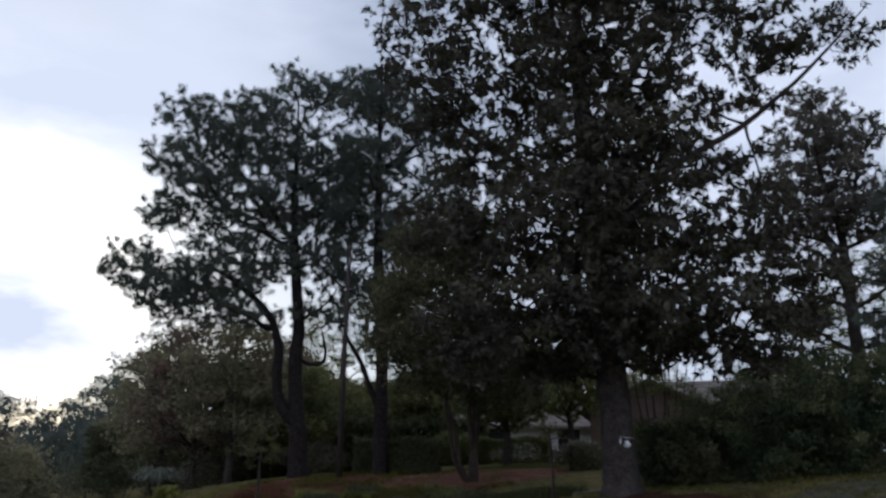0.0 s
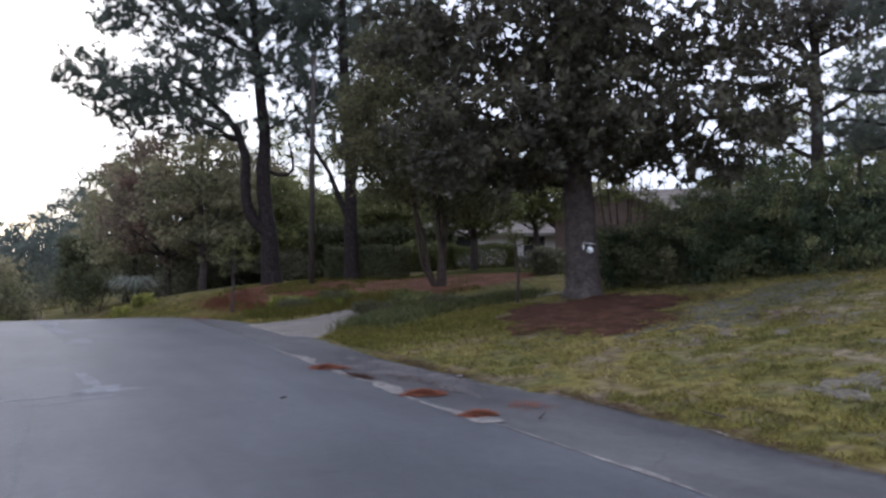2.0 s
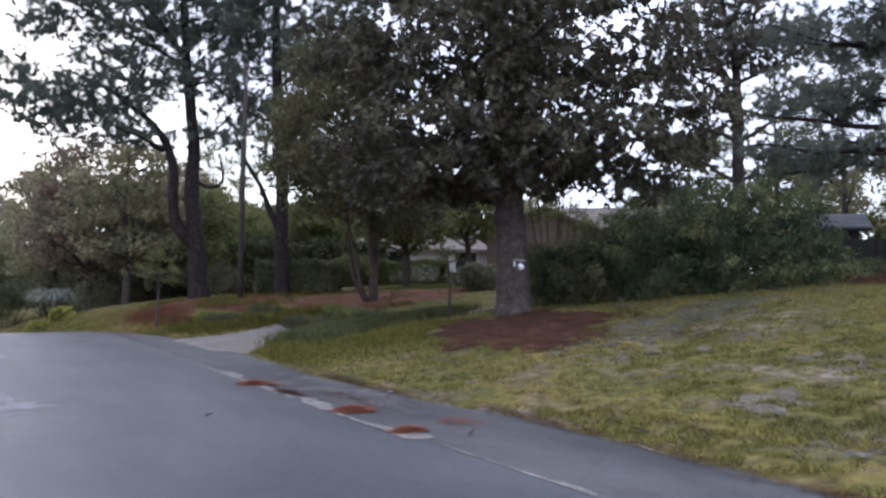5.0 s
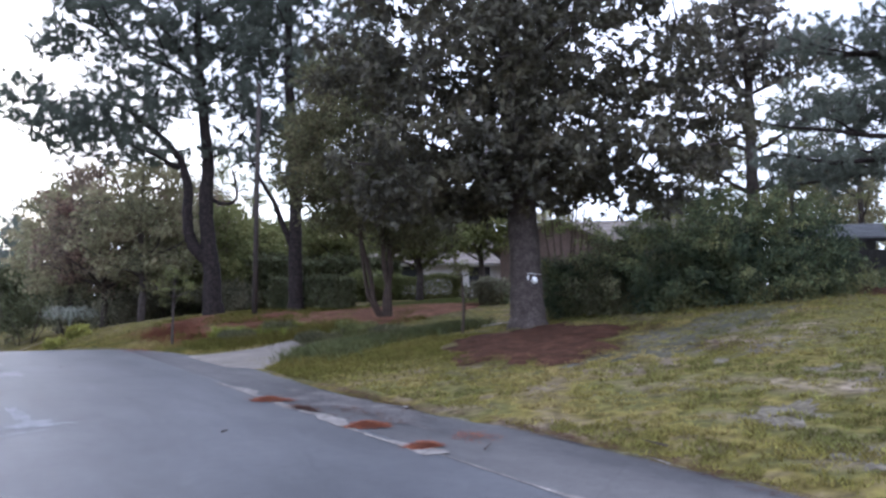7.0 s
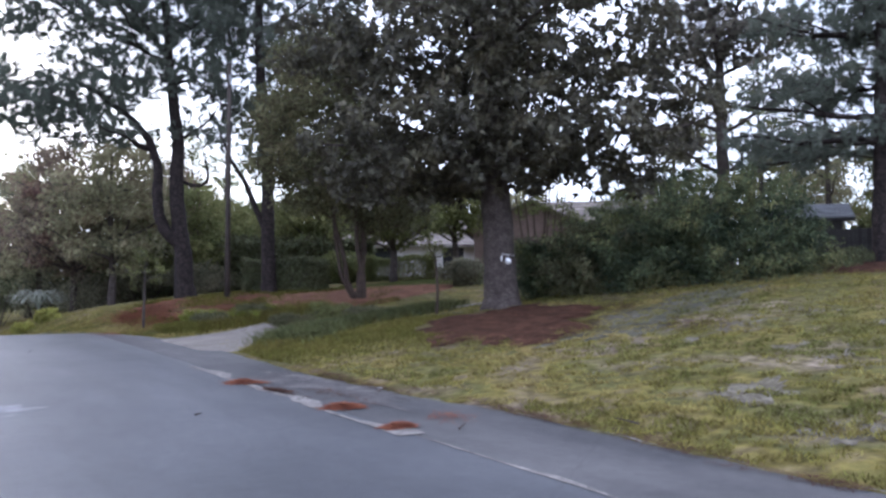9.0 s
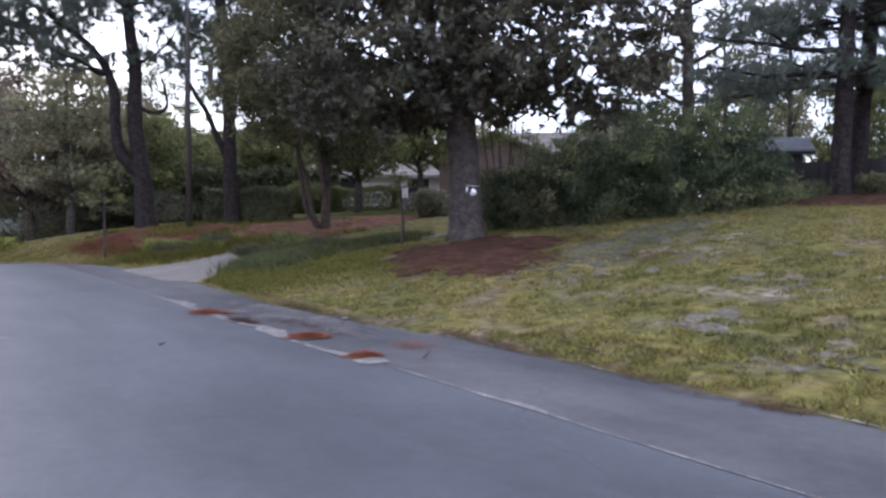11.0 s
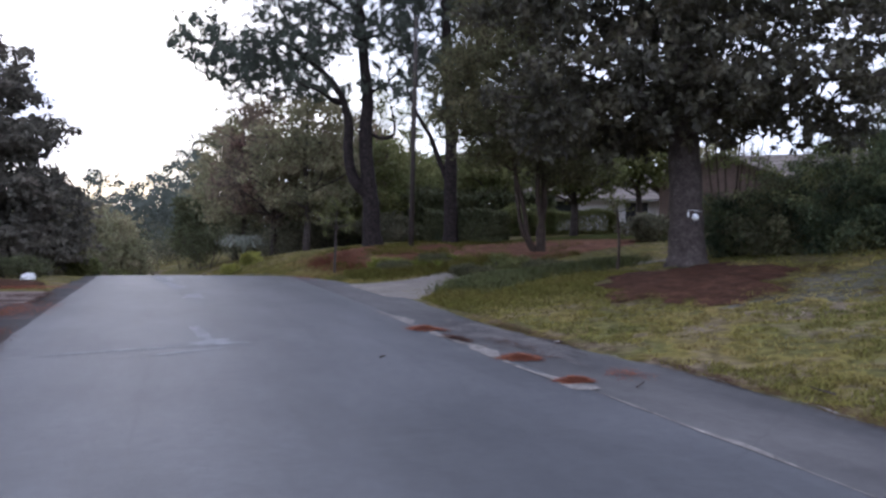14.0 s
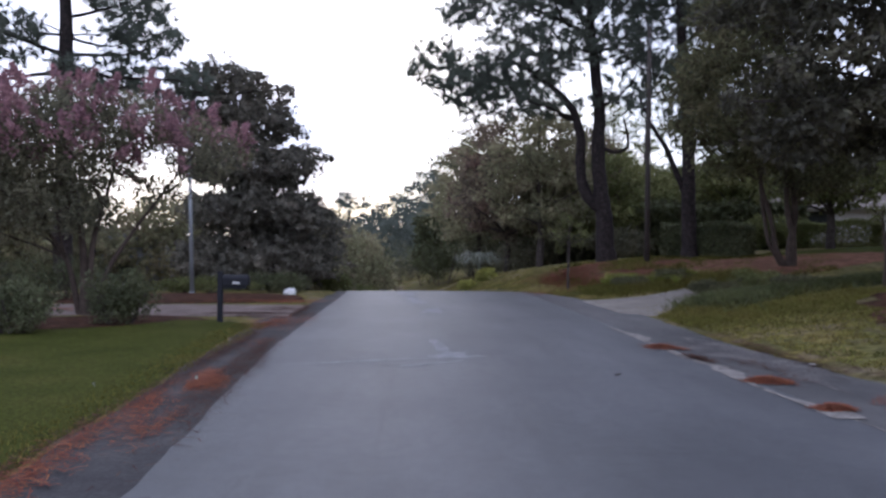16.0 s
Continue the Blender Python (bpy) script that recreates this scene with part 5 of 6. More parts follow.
# far woods close the place all round, their leaves greyed to paint in haze
rngw = np.random.default_rng(171)
wn_ = 500
wa = rngw.uniform(0, 2 * np.pi, wn_)
wd = rngw.uniform(95, 160, wn_)
WX, WY = wd * np.sin(wa), wd * np.cos(wa)
WZ = land(np.clip(WX, -120, 120), np.clip(WY, -80, 130))
wh = rngw.uniform(5, 9.5, wn_)
per_w = 76
cw = np.column_stack([WX, WY, WZ + wh * 0.5])
cw = np.repeat(cw, per_w, 0) + unit(rngw.normal(size=(wn_ * per_w, 3))) * rngw.uniform(0.2, 1, (wn_ * per_w, 1)) ** 0.5 * np.column_stack([np.full(wn_, 4.5), np.full(wn_, 4.5), wh * 0.5]).repeat(per_w, 0)
tx, ty = bearing(8.5, 57.0)
shrub("thicket", tx, ty, "dark evergreen thicket closing the verge wood", 8.0, 1.2, 3.4, 271, M_SHRUB, 9000, 0.33, -8, "", "thicket", boxy=True)
for az, d, half, h, sd in [(11.6, 49.0, 3.6, 3.6, 274), (16.5, 46.0, 4.5, 3.0, 275), (21.5, 44.0, 4.0, 2.4, 276)]:
    tx, ty = bearing(az, d)
    shrub("thicket", tx, ty, "dense dark evergreen thicket under the verge trees", half, 1.0, h, sd, M_SHRUB, 9000, 0.33, -az, "", "thicket", boxy=True)
tx, ty = bearing(17.5, 62.0)
shrub("thicket", tx, ty, "green thicket closing the back of the yard", 8.0, 1.2, 3.0, 272, M_DARKGREEN, 9000, 0.33, -17, "", "thicket", boxy=True)
tagged(piece("far_woods", mesh_of("far_woods", *leaf_cloud(cw, 1.0, rngw, 0.1, 0.8), M_FAR_HAZED)), "hazy belt of far woods round the streets", "woods", kind="stuff")

# ---- hedges and shrubs ----


def spray_shrub(name, x, y, label, r, h, seed, leaves, sprays=60, per=200, leaf=0.12, group=""):
    """A loose shrub of arching sprays that carry narrow leaves, down to the ground."""
    rng = np.random.default_rng(seed)
    top = base(name, x, y, lz(x, y) - 0.03, label, "hedge", group)
    P = []
    for i in range(sprays):
        a = rng.uniform(0, 2 * np.pi)
        ln, hh = r * rng.uniform(0.3, 1.4), h * rng.uniform(0.25, 1.3)
        t = rng.uniform(0.05, 1, per)[:, None] ** 0.7
        out = np.array([math.cos(a), math.sin(a), 0.0])
        p = out * ln * t ** 1.3 + np.array([0, 0, 1.0]) * hh * (1.9 * t - 0.95 * t ** 2.2)
        P.append(p + rng.normal(0, 0.07, (per, 3)) * (0.4 + t))
        if i < 6:
            tt = np.linspace(0, 0.85, 6)[:, None]
            q = out * ln * tt ** 1.3 + np.array([0, 0, 1.0]) * hh * (1.9 * tt - 0.95 * tt ** 2.2)
            piece("stem", mesh_of("stem", *tube(q, np.linspace(0.03, 0.01, 6), 5, 0, rng), M_BARK, True), top)
    skirt = np.column_stack([rng.normal(0, r * 0.34, (per * 9, 2)), h * 0.6 * rng.uniform(0.03, 1, per * 9) ** 1.3])
    P = np.concatenate(P + [skirt])
    piece("foliage", mesh_of("foliage", *leaf_cloud(P[P[:, 2] > 0.02], leaf, rng, 0.5, 0.38), leaves), top)
    return top


for az, d, r, h, sd, lbl in [(38.6, 24.6, 1.4, 1.45, 181, "low loose dark green hedge shrub"), (41.6, 23.4, 1.6, 1.6, 182, "loose yellow green hedge shrub"), (44.6, 22.9, 1.7, 1.75, 183, "arching green hedge shrub"), (47.4, 24.0, 1.7, 1.85, 187, "arching green hedge shrub"),
                             (50.0, 23.2, 1.9, 2.35, 184, "tall arching green hedge shrub"), (53.2, 23.8, 1.9, 2.5, 185, "tall arching grey green hedge shrub"), (55.6, 24.6, 1.2, 1.25, 186, "green shrub at the hedge's end"),
                             (42.6, 27.2, 1.7, 2.5, 188, "tall pale green arching shrub before the house"), (46.0, 27.0, 1.8, 2.7, 189, "tall pale green arching shrub before the house"), (49.2, 27.2, 1.8, 2.6, 190, "tall pale green arching shrub before the house")]:
    tx, ty = bearing(az, d)
    spray_shrub("hedge_shrub", tx, ty, lbl, r, h, sd, M_YELLOWGREEN if sd == 182 else M_GREEN if sd == 188 else M_HEDGE, sprays=60, per=190, leaf=0.115, group="hedge behind the lawn")
tx, ty = bearing(38.8, 28.0)
tree("thin_stem_tree", tx, ty, "clump of thin bare upright stems with few leaves", "tree", [(0, 0, 0, 0.05), (0.1, 0, 2, 0.04), (0.3, 0, 4.4, 0.015)], [(0.2, 0, 4.2, 1.3, 0.9, 0.6), (-0.6, 0, 3.0, 0.8, 0.6, 0.5)], 188, M_BARK_SMOOTH, M_GREEN,
     clumps=40, clump_r=0.25, per=30, leaf=0.12, limbs=6,
     extra=[[(k * 0.12, 0, 0, 0.04), (k * 0.28, 0.05, 2, 0.03), (k * 0.42, 0, 4.2, 0.012)] for k in (-3, -2, -1, 1, 2, 3, 4)])
for az, d, rx, ry, h, sd, lv, lbl in [(21.0, 25.6, 0.9, 0.6, 0.5, 211, M_YELLOWGREEN, "low green plant where the driveway bends"), (23.6, 26.4, 1.0, 0.7, 0.6, 212, M_GREEN, "low green plant where the driveway bends"), (26.5, 25.6, 1.2, 0.7, 0.5, 213, M_YELLOWGREEN, "low spreading green plant by the border"), (15.6, 27.5, 0.9, 0.5, 0.45, 214, M_YELLOWGREEN, "low yellow green plant on the bank"), (18.4, 28.0, 0.9, 0.5, 0.5, 216, M_YELLOWGREEN, "low yellow green plant on the bank"),
                                      (5.6, 52.0, 2.4, 1.6, 2.6, 250, M_SHRUB, "dark shrub in the verge wood"), (7.4, 50.0, 2.6, 1.6, 2.8, 249, M_SHRUB, "dark shrub in the verge wood"), (6.4, 53.0, 2.8, 1.6, 3.0, 251, M_DARKGREEN, "dark tall shrub in the verge wood"), (8.3, 52.0, 2.8, 1.6, 3.0, 252, M_DARKGREEN, "dark tall shrub in the verge wood"), (10.2, 52.0, 2.8, 1.6, 2.8, 253, M_DARKGREEN, "dark tall shrub in the verge wood"), (12.6, 53.0, 2.8, 1.6, 2.6, 254, M_DARKGREEN, "dark tall shrub behind the pine"), (17.0, 50.0, 2.6, 1.6, 2.4, 255, M_GREEN, "green shrub at the back of the yard"), (2.6, 64.0, 3.0, 2.0, 4.6, 256, M_HAZY, "tall grey green shrub past the crest"),
                                      (1.2, 60.0, 2.6, 1.6, 3.2, 261, M_SHRUB, "dark shrub past the crest"), (2.5, 54.0, 2.4, 1.6, 3.0, 262, M_SHRUB, "dark shrub past the crest"), (-0.3, 70.0, 3.0, 1.8, 3.4, 263, M_DARKGREEN, "green shrub below the far trees"), (-1.8, 72.0, 3.0, 1.8, 3.4, 264, M_SHRUB, "dark shrub below the far trees"), (-4.2, 60.0, 2.6, 1.6, 2.6, 265, M_SHRUB, "dark shrub past the crest"),
                                      (33.3, 33.0, 1.3, 1.0, 1.25, 194, M_DARKGREEN, "round clipped dark green shrub"), (15.0, 42.0, 2.2, 1.4, 1.6, 195, M_DARKGREEN, "dark shrub behind the pole"), (11.0, 45.0, 2.6, 1.6, 1.8, 196, M_DARKGREEN, "dark shrub behind the pine"),
                                      (8.0, 45.0, 2.4, 1.6, 2.2, 197, M_DARKGREEN, "dark shrub in the verge wood"), (5.2, 50.0, 2.6, 1.8, 2.6, 198, M_DARKGREEN, "dark shrub in the verge wood"), (25.0, 42.0, 2.2, 1.2, 1.8, 199, M_GREEN, "green shrub behind the small trees"),
                                      (62.2, 25.4, 0.7, 0.5, 0.75, 200, M_YELLOWGREEN, "low yellow green shrub before the fence"), (58.8, 26.4, 1.0, 0.6, 0.6, 218, M_SHRUB, "low dark shrub before the fence"), (66.5, 25.6, 1.4, 0.7, 0.9, 219, M_SHRUB, "dark shrub before the fence"), (60.5, 31.5, 2.0, 0.9, 1.9, 220, M_GREEN, "green shrub behind the fence"), (64.5, 31.0, 2.2, 0.9, 1.8, 221, M_SHRUB, "dark shrub behind the fence"), (69.0, 30.0, 2.4, 0.9, 2.0, 222, M_SHRUB, "dark shrub behind the fence"), (4.1, 36.8, 0.55, 0.45, 0.42, 201, M_YELLOWBUSH, "low bright yellow green bush at the road's crest"), (5.6, 37.6, 0.55, 0.5, 0.45, 202, M_YELLOWBUSH, "low bright yellow green bush at the road's crest"),
                                      (-25.9, 15.6, 0.9, 0.8, 1.1, 203, M_SHRUB, "dark green shrub in the mulch bed"), (-19.6, 16.6, 0.85, 0.8, 1.15, 204, M_SHRUB, "rounded dark green shrub in the mulch bed"), (-9.5, 28.0, 1.5, 0.8, 0.7, 205, M_SHRUB, "low dark shrub under the magnolia"),
                                      (-14.5, 27.5, 2.2, 0.8, 0.6, 206, M_GREEN, "low green plants along the drive"), (-5.4, 34.0, 1.0, 0.8, 0.9, 207, M_GREEN, "light green shrub at the road's edge"), (-28.5, 24.0, 2.0, 1.4, 1.6, 208, M_SHRUB, "dark shrub in the far yard"), (-22.5, 25.0, 2.0, 1.2, 1.3, 209, M_SHRUB, "dark shrub behind the myrtle"), (-3.2, 56.0, 2.4, 1.6, 2.0, 210, M_GREEN, "pale green shrub past the crest")]:
    tx, ty = bearing(az, d)
    shrub("shrub", tx, ty, lbl, rx, ry, h, sd, lv, 2000 if d > 42 else 4200, 0.17 if d > 30 else 0.08)
for az0, az1, d, h, sd, half, tn, lv, lbl in [(26.4, 31.0, 41.0, 1.15, 215, 1.8, -28, M_GREEN, "long low clipped green hedge before the pale house"), (17.9, 23.4, 34.6, 1.3, 217, 1.75, -46, M_SHRUB, "clipped dark green hedge behind the pine")]:
    tx, ty = bearing((az0 + az1) / 2, d)
    shrub("clipped_hedge", tx, ty, lbl, half, 0.6, h, sd, lv, 13000, 0.115, tn, "", "hedge", boxy=True)

# ---- houses, poles and small things ----


def gable_house(name, x, y, turn, w, d, eave, ridge, wall_mat, roof_mat, label, over=0.5, windows=(), boards=True):
    """A low house: four walls, two roof slopes laid in courses of shingles, gable ends, fascia boards and windows.
    w runs along the ridge, d across it; the front is at -y of its own axes."""
    top = base(name, x, y, lz(x, y) - 0.3, label, "house", turn=turn)
    e, rz_ = eave + 0.3, ridge + 0.3
    t = 0.2
    part("wall", box(bmesh.new(), (-w / 2, -d / 2, 0), (w / 2, -d / 2 + t, e)), wall_mat, top)
    part("wall", box(bmesh.new(), (-w / 2, d / 2 - t, 0), (w / 2, d / 2, e)), wall_mat, top)
    for sx in (-1, 1):
        part("wall", box(bmesh.new(), (sx * w / 2 - (t if sx > 0 else 0), -d / 2 + t, 0), (sx * w / 2 + (t if sx < 0 else 0), d / 2 - t, e)), wall_mat, top)
        bm = bmesh.new()
        a = [bm.verts.new((sx * (w / 2 - k), yy, zz)) for k in (0.0, t) for yy, zz in ((-d / 2, e), (d / 2, e), (0, rz_ - 0.1))]
        for q in ((0, 1, 2), (3, 5, 4), (0, 3, 4, 1), (1, 4, 5, 2), (2, 5, 3, 0)):
            bm.faces.new([a[i] for i in q])
        bmesh.ops.recalc_face_normals(bm, faces=bm.faces)
        part("gable", bm, wall_mat, top)
    run = d / 2 + over
    slope = (rz_ - e) / (d / 2)
    low = rz_ - run * slope
    for sy in (-1, 1):
        n = 10
        slab = part("roof", box(bmesh.new(), (-w / 2 - over + 0.02, -0.01, rz_ - 0.10), (w / 2 + over - 0.02, 0.01, rz_ + 0.0)), roof_mat, top)
        for i in range(n):
            a0, a1 = i / n, (i + 1) / n + 0.02
            y0, y1 = sy * run * a0, sy * run * a1
            z0_, z1_ = rz_ - run * slope * a0 + 0.02, rz_ - run * slope * a1 + 0.05
            bm = bmesh.new()
            v = [bm.verts.new(p) for p in ((-w / 2 - over, y0, z0_), (w / 2 + over, y0, z0_), (w / 2 + over, y1, z1_), (-w / 2 - over, y1, z1_),
                                           (-w / 2 - over, y0, z0_ - 0.06), (w / 2 + over, y0, z0_ - 0.06), (w / 2 + over, y1, z1_ - 0.06), (-w / 2 - over, y1, z1_ - 0.06))]
            for q in ((0, 1, 2, 3), (7, 6, 5, 4), (3, 2, 6, 7), (0, 3, 7, 4), (1, 5, 6, 2), (0, 4, 5, 1)):
                bm.faces.new([v[j] for j in q])
            bmesh.ops.recalc_face_normals(bm, faces=bm.faces)
            part("shingle_course", bm, roof_mat, slab)
        part("fascia", box(bmesh.new(), (-w / 2 - over, sy * run - 0.03, low - 0.14), (w / 2 + over, sy * run + 0.03, low + 0.0), 0.01), M_TRIM if wall_mat is M_SIDING else M_DARKWALL, top)
    for side, c, zb, ww, hh in windows:
        win = new("window")
        win.parent = top
        z_ = zb + 0.3
        if side == "front":
            lo, hi = (c - ww / 2, -d / 2 - 0.03, z_), (c + ww / 2, -d / 2 + 0.02, z_ + hh)
            fr = [((c - ww / 2 - 0.08, -d / 2 - 0.06, z_ - 0.08), (c + ww / 2 + 0.08, -d / 2, z_)), ((c - ww / 2 - 0.08, -d / 2 - 0.06, z_ + hh), (c + ww / 2 + 0.08, -d / 2, z_ + hh + 0.08)),
                  ((c - ww / 2 - 0.08, -d / 2 - 0.06, z_), (c - ww / 2, -d / 2, z_ + hh)), ((c + ww / 2, -d / 2 - 0.06, z_), (c + ww / 2 + 0.08, -d / 2, z_ + hh))]
        else:
            lo, hi = (-w / 2 - 0.03, c - ww / 2, z_), (-w / 2 + 0.02, c + ww / 2, z_ + hh)
            fr = [((-w / 2 - 0.06, c - ww / 2 - 0.08, z_ - 0.08), (-w / 2, c + ww / 2 + 0.08, z_)), ((-w / 2 - 0.06, c - ww / 2 - 0.08, z_ + hh), (-w / 2, c + ww / 2 + 0.08, z_ + hh + 0.08)),
                  ((-w / 2 - 0.06, c - ww / 2 - 0.08, z_), (-w / 2, c - ww / 2, z_ + hh)), ((-w / 2 - 0.06, c + ww / 2, z_), (-w / 2, c + ww / 2 + 0.08, z_ + hh))]
        part("pane", box(bmesh.new(), lo, hi), M_GLASS, win)
        bm = bmesh.new()
        for a, b in fr:
            box(bm, a, b)
        part("window_frame", bm, M_TRIM, win)
    return top


hx, hy = bearing(38.0, 47.5)
gable_house("brick_house", hx, hy, 52, 7.0, 6.2, 2.6, 4.0, M_BRICK, M_ROOF, "low brown brick house with its gable towards the street")
hx, hy = bearing(44.0, 50.0)
gable_house("house_wing", hx, hy, -44, 10.5, 6.0, 2.4, 4.3, M_BRICK, M_ROOF, "long low brick house wing with tan shingle roof", windows=[("front", -2.2, 0.9, 1.2, 1.1)])
hx, hy = bearing(30.5, 56.0)
gable_house("pale_house", hx, hy, -25, 11.0, 7.0, 2.6, 4.6, M_SIDING, M_ROOF, "low house with pale siding and a tan roof beyond the trees", windows=[("front", -3.0, 0.9, 1.4, 1.2), ("front", 1.5, 0.9, 1.4, 1.2)])
hx, hy = bearing(56.0, 31.0)
gable_house("dark_shed", hx, hy, -52, 2.2, 2.6, 1.65, 2.1, M_DARKWALL, M_ROOFGREY, "small dark boarded shed with grey roof", over=0.35)
hx, hy = bearing(-21.5, 46.0)
gable_house("far_house", hx, hy, 15, 9.0, 6.0, 2.3, 3.6, M_SIDING, M_ROOFGREY, "low pale house in the far yard", windows=[("front", 2.0, 0.8, 1.2, 1.1)])

# board fence at the end of the lawn
f0, f1 = Vector((*bearing(58.0, 29.5), 0)), Vector((*bearing(76.0, 27.0), 0))
fence = base("board_fence", f0.x, f0.y, lz(f0.x, f0.y), "dark weathered board fence behind the mulch bed", "fence")
fl = (f1 - f0).length
board_mesh = None
for i in range(int(fl / 0.143)):
    p = f0 + (f1 - f0) * (i * 0.143 / fl)
    if board_mesh is None:
        bm = box(bmesh.new(), (-0.07, -0.012, 0.0), (0.07, 0.012, 1.15), 0.004)
        board_mesh = bpy.data.meshes.new("board")
        bm.to_mesh(board_mesh)
        bm.free()
        board_mesh.materials.append(M_DARKWALL)
    ob = new("board", board_mesh)
    ob.parent = fence
    ob.location = (p.x - f0.x, p.y - f0.y, lz(p.x, p.y) - lz(f0.x, f0.y) + RNG.uniform(-0.02, 0.02))
    ob.rotation_euler = (0, 0, math.atan2(f1.y - f0.y, f1.x - f0.x))

for zr in (0.3, 0.85):
    a, b = Vector((0.02, 0.03, zr)), Vector((f1.x - f0.x + 0.02, f1.y - f0.y + 0.03, zr + lz(f1.x, f1.y) - lz(f0.x, f0.y)))
    part("rail", rod(bmesh.new(), a, b, 0.035, 0.035, 6), M_DARKWALL, fence)

px_, py_ = bearing(16.7, 33.0)
pole = base("utility_pole", px_, py_, lz(px_, py_) - 0.1, "slim dark weathered wooden utility pole", "utility pole")
part("shaft", rod(bmesh.new(), (0, 0, 0), (0.05, 0, 9.5), 0.115, 0.085, 12), M_POLE, pole, smooth=True)
part("cap", rod(bmesh.new(), (0.05, 0, 9.5), (0.05, 0, 9.56), 0.10, 0.04, 12), M_GALV, pole)
part("bracket", box(bmesh.new(), (0.0, -0.09, 8.6), (0.1, -0.14, 9.0), 0.01), M_GALV, pole)

px_, py_ = bearing(-14.9, 27.0)
lamp = base("street_pole", px_, py_, lz(px_, py_), "slim pale grey pole that leans slightly", "pole")
part("shaft", rod(bmesh.new(), (0, 0, 0), (-0.15, 0, 5.6), 0.075, 0.05, 12), M_GALV, lamp, smooth=True)
part("collar", rod(bmesh.new(), (0, 0, 0), (0, 0, 0.10), 0.10, 0.09, 12), M_GALV, lamp)
part("top_cap", rod(bmesh.new(), (-0.15, 0, 5.6), (-0.15, 0, 5.68), 0.056, 0.02, 12), M_GALV, lamp)

mail = base("mailbox", -3.77, 16.26, lz(-3.77, 16.26), "black curbside mailbox on a dark post", "mailbox")
part("post", box(bmesh.new(), (-0.05, -0.05, -0.1), (0.05, 0.05, 1.0), 0.006), M_BLACK, mail)
part("finial", box(bmesh.new(), (-0.06, -0.06, 1.0), (0.06, 0.06, 1.05), 0.015), M_BLACK, mail)
part("arm", box(bmesh.new(), (-0.05, -0.035, 0.70), (0.52, 0.035, 0.77), 0.005), M_BLACK, mail)
bm = bmesh.new()
prof = [(-0.085, 0.77), (0.085, 0.77), (0.085, 0.90)] + [(0.085 * math.cos(a), 0.90 + 0.085 * math.sin(a)) for a in np.linspace(0.3, math.pi - 0.3, 7)] + [(-0.085, 0.90)]
ra = [bm.verts.new((0.06, a, b)) for a, b in prof]
rb = [bm.verts.new((0.56, a, b)) for a, b in prof]
for i in range(len(prof)):
    bm.faces.new((ra[i], ra[(i + 1) % len(prof)], rb[(i + 1) % len(prof)], rb[i]))
bm.faces.new(ra)
bm.faces.new(rb[::-1])
bmesh.ops.recalc_face_normals(bm, faces=bm.faces)
boxo = part("box", bm, M_BLACK, mail)
part("door", box(bmesh.new(), (0.56, -0.08, 0.775), (0.575, 0.08, 0.96), 0.006), M_BLACK, boxo)
part("flag", box(bmesh.new(), (0.20, -0.10, 0.86), (0.34, -0.092, 0.90), 0.002), M_BLACK, boxo)
part("number_bars", box(bmesh.new(), (0.26, -0.0885, 0.80), (0.40, -0.0855, 0.84)), M_TRIM, boxo, "plain pale bars")

bm = bmesh.new()
bmesh.ops.create_icosphere(bm, subdivisions=3, radius=1.0)
for v in bm.verts:
    v.co *= 1 + 0.25 * noise.noise(v.co * 1.7)
    v.co = Vector((v.co.x * 0.22, v.co.y * 0.17, max(v.co.z, -0.25) * 0.17 + 0.03))
rock = part("white_rock", bm, M_STONE, None, smooth=True)
rock.location = (-3.86, 26.4, lz(-3.86, 26.4))
tagged(rock, "white painted rock beside the driveway", "rock")

# fallen sticks and dark twigs on the road and lawn
for i, (bx, by, a, s) in enumerate([(2.55, 9.6, 20, 0.05), (1.7, 21.0, 60, 0.06), (6.2, 6.3, 80, 0.2), (4.7, 7.2, 40, 0.16)]):
    st = part("stick", rod(bmesh.new(), (-s, 0, 0.012), (s, 0.03, 0.016), 0.012, 0.006, 6), M_BARK, None)
    st.location = (bx, by, max(lz(bx, by), 0) + 0.02)
    st.rotation_euler = (0, 0, radians(a))
    tagged(st, "small dark fallen stick", "stick", "fallen sticks")
for bx, by, a in [(-2.35, 9.05, 20), (-3.3, 8.6, 70)]:
    v, f = leaf_cloud(np.array([[0, 0, 0.03]]), 0.10, np.random.default_rng(int(a)), 0.0, 0.7)
    lf = piece("fallen_leaf", mesh_of("fallen_leaf", v, f, M_PAMPAS), None, at=(bx, by, lz(bx, by) + 0.03))
    tagged(lf, "pale dry fallen leaf", "leaf", "fallen leaves")

bm = bmesh.new()
bmesh.ops.create_icosphere(bm, subdivisions=2, radius=1.0)
for v in bm.verts:
    v.co *= 1 + 0.3 * noise.noise(v.co * 2.1)
    v.co = Vector((v.co.x * 0.06, v.co.y * 0.04, v.co.z * 0.018 + 0.01))
chip = part("stone_chip", bm, M_SAND, None, smooth=True)
chip.location = (5.42, 10.55, max(lz(5.42, 10.55), 0) + 0.01)
tagged(chip, "pale broken concrete chip on the shoulder", "stone")

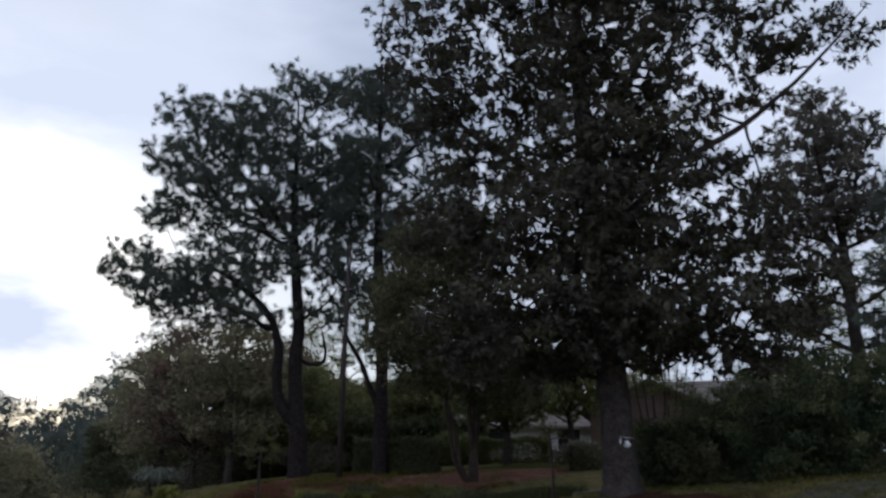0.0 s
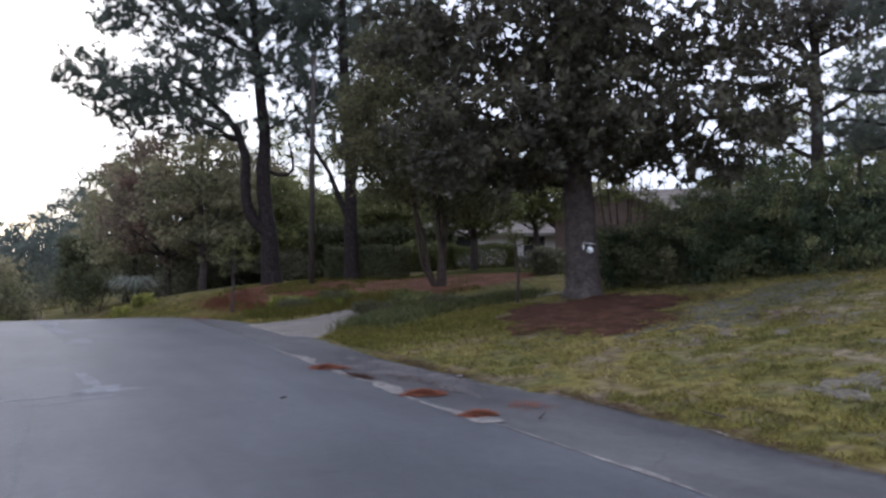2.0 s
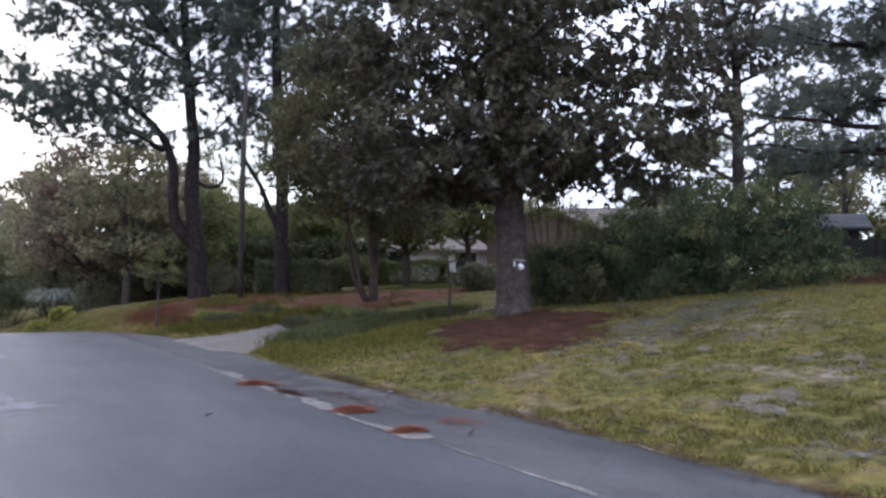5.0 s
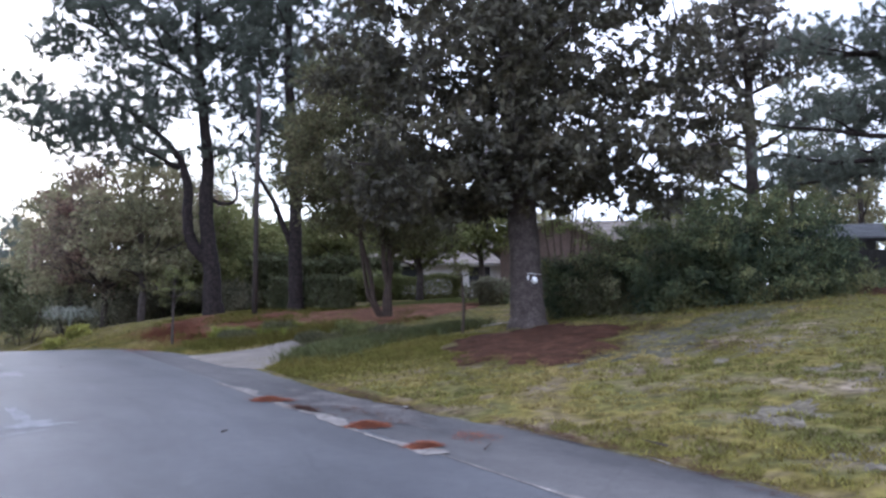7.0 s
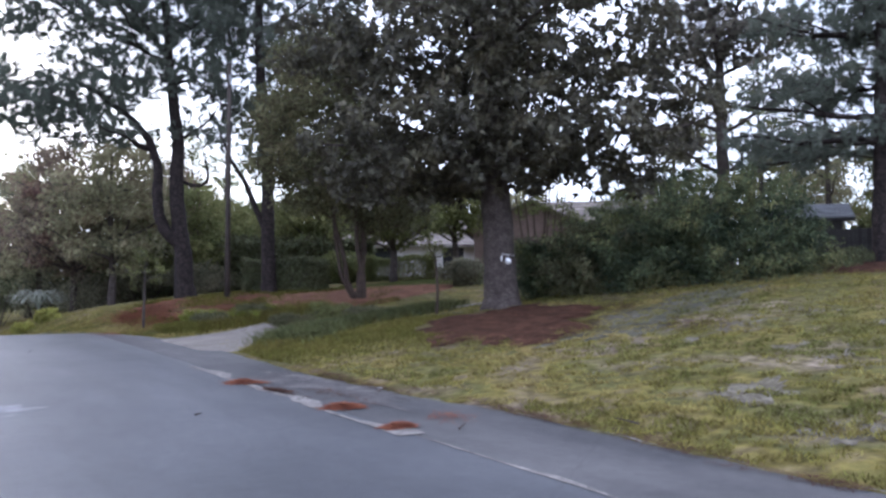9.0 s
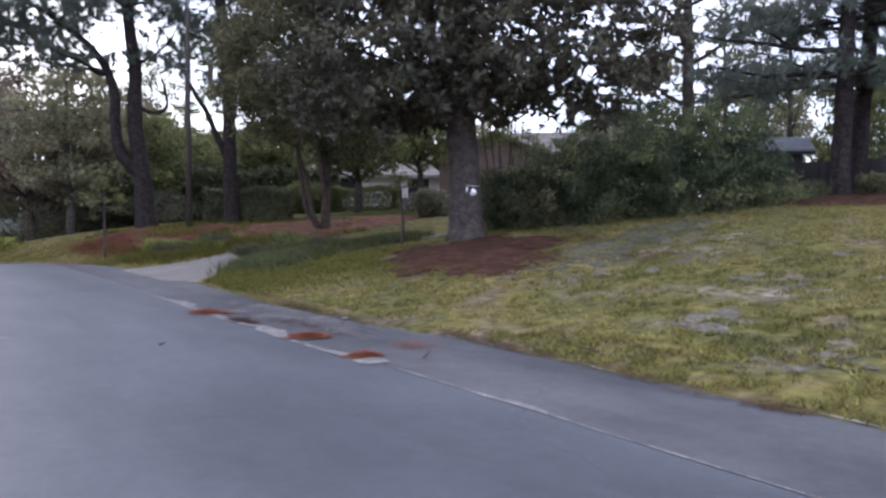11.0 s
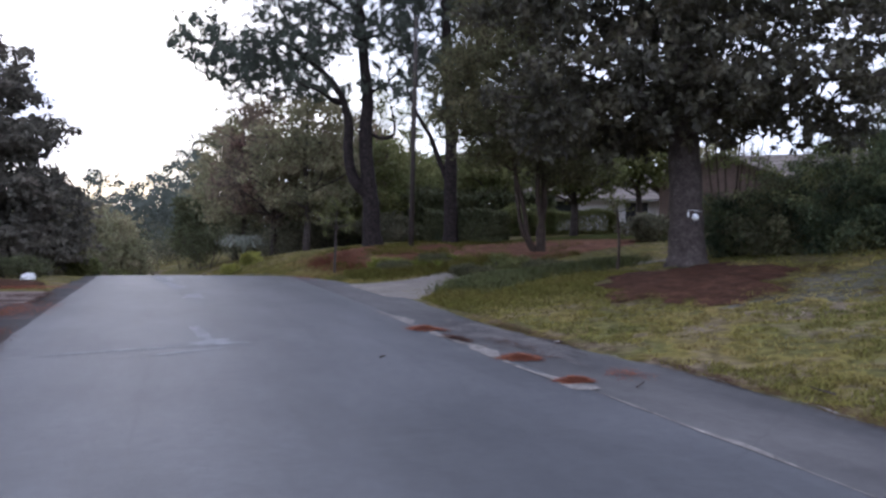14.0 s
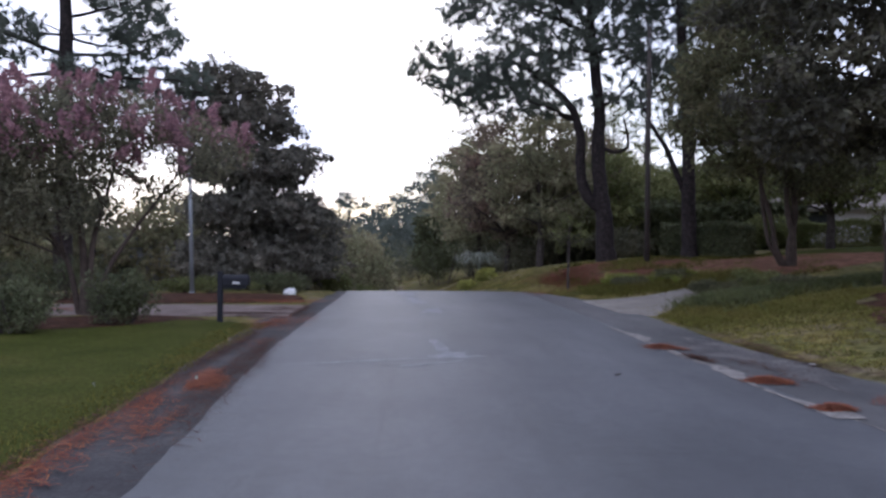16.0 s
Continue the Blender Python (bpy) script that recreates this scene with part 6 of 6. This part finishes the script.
# sapling with its thin stem, by the driveway
tx, ty = bearing(31.3, 23.4)
tree("sapling", tx, ty, "thin bare-stemmed sapling at the lawn's edge", "tree", [(0, 0, 0, 0.05), (0.03, 0, 0.8, 0.04), (-0.05, 0, 1.7, 0.03)], [(-0.05, 0, 1.9, 0.4, 0.4, 0.3)], 231, M_BARK_SMOOTH, M_GREEN, clumps=10, clump_r=0.18, per=30, leaf=0.08, limbs=4)
tx, ty = bearing(11.3, 28.5)
tree("sapling", tx, ty, "thin young tree on the straw bank", "tree", [(0, 0, 0, 0.05), (0.02, 0, 1.0, 0.04), (0.05, 0, 2.4, 0.02)], [(0, 0, 2.0, 0.7, 0.6, 0.7)], 232, M_BARK, M_GREEN, clumps=26, clump_r=0.2, per=30, leaf=0.08, limbs=3)

# fountain of pale fronds at the wood's edge
tx, ty = bearing(5.0, 41.0)
pam = base("pampas_grass", tx, ty, lz(tx, ty), "fountain of pale grey green arching fronds", "ornamental grass")
rngf = np.random.default_rng(241)
ch = []
for i in range(150):
    a, ln = rngf.uniform(0, 6.28), rngf.uniform(1.1, 1.8)
    t = np.linspace(0, 1, 6)[:, None]
    out = np.array([math.cos(a), math.sin(a), 0])
    p = out * (t ** 1.4) * ln * 0.85 + np.array([0, 0, 1.0]) * (0.3 + ln * 1.6 * t - 1.3 * ln * t ** 2.4)
    s = np.array([-math.sin(a), math.cos(a), 0]) * 0.035
    v = np.concatenate([p - s * (1 - t * 0.8), p + s * (1 - t * 0.8)])
    f = np.stack([np.arange(5), np.arange(1, 6), np.arange(7, 12), np.arange(6, 11)], -1)
    ch.append((v, f))
piece("fronds", mesh_of("fronds", *joined(ch), M_PAMPAS), pam)

# toy helicopter that hovers in front of the trunk
hx, hy = bearing(36.4, 15.0)
heli = base("toy_helicopter", hx, hy, 1.95, "small white remote-control helicopter hovering over the lawn", "toy helicopter", turn=35)
bm = bmesh.new()
bmesh.ops.create_uvsphere(bm, u_segments=14, v_segments=9, radius=1.0)
for v in bm.verts:
    v.co = Vector((v.co.x * 0.11 * (1.0 if v.co.x > 0 else 1.25), v.co.y * 0.05, v.co.z * 0.06 * (1 - 0.25 * v.co.x)))
part("fuselage", bm, M_WHITE, heli, smooth=True)
part("canopy", box(bmesh.new(), (0.03, -0.04, -0.005), (0.10, 0.04, 0.035), 0.015), M_BLACK, heli, "dark canopy")
part("tail_boom", rod(bmesh.new(), (-0.10, 0, 0.015), (-0.36, 0, 0.03), 0.016, 0.008, 8), M_BLACK, heli)
part("tail_fin", box(bmesh.new(), (-0.40, -0.004, 0.0), (-0.34, 0.004, 0.09), 0.003), M_WHITE, heli)
part("tail_rotor", box(bmesh.new(), (-0.375, 0.010, -0.04), (-0.36, 0.014, 0.10), 0.002), M_BLACK, heli)
mast = part("mast", rod(bmesh.new(), (0, 0, 0.05), (0, 0, 0.13), 0.008, 0.008, 8), M_GALV, heli)
for s in (-1, 1):
    part("rotor_blade", box(bmesh.new(), (s * 0.02 if s > 0 else -0.34, -0.02, 0.118), (0.34 if s > 0 else -0.02, 0.02, 0.124), 0.002), M_WHITE, mast)
    part("skid", rod(bmesh.new(), (-0.10, s * 0.055, -0.10), (0.12, s * 0.055, -0.10), 0.006, 0.006, 6), M_BLACK, heli)
    part("strut", rod(bmesh.new(), (0.03, s * 0.035, -0.04), (0.03, s * 0.055, -0.10), 0.005, 0.005, 6), M_BLACK, heli)
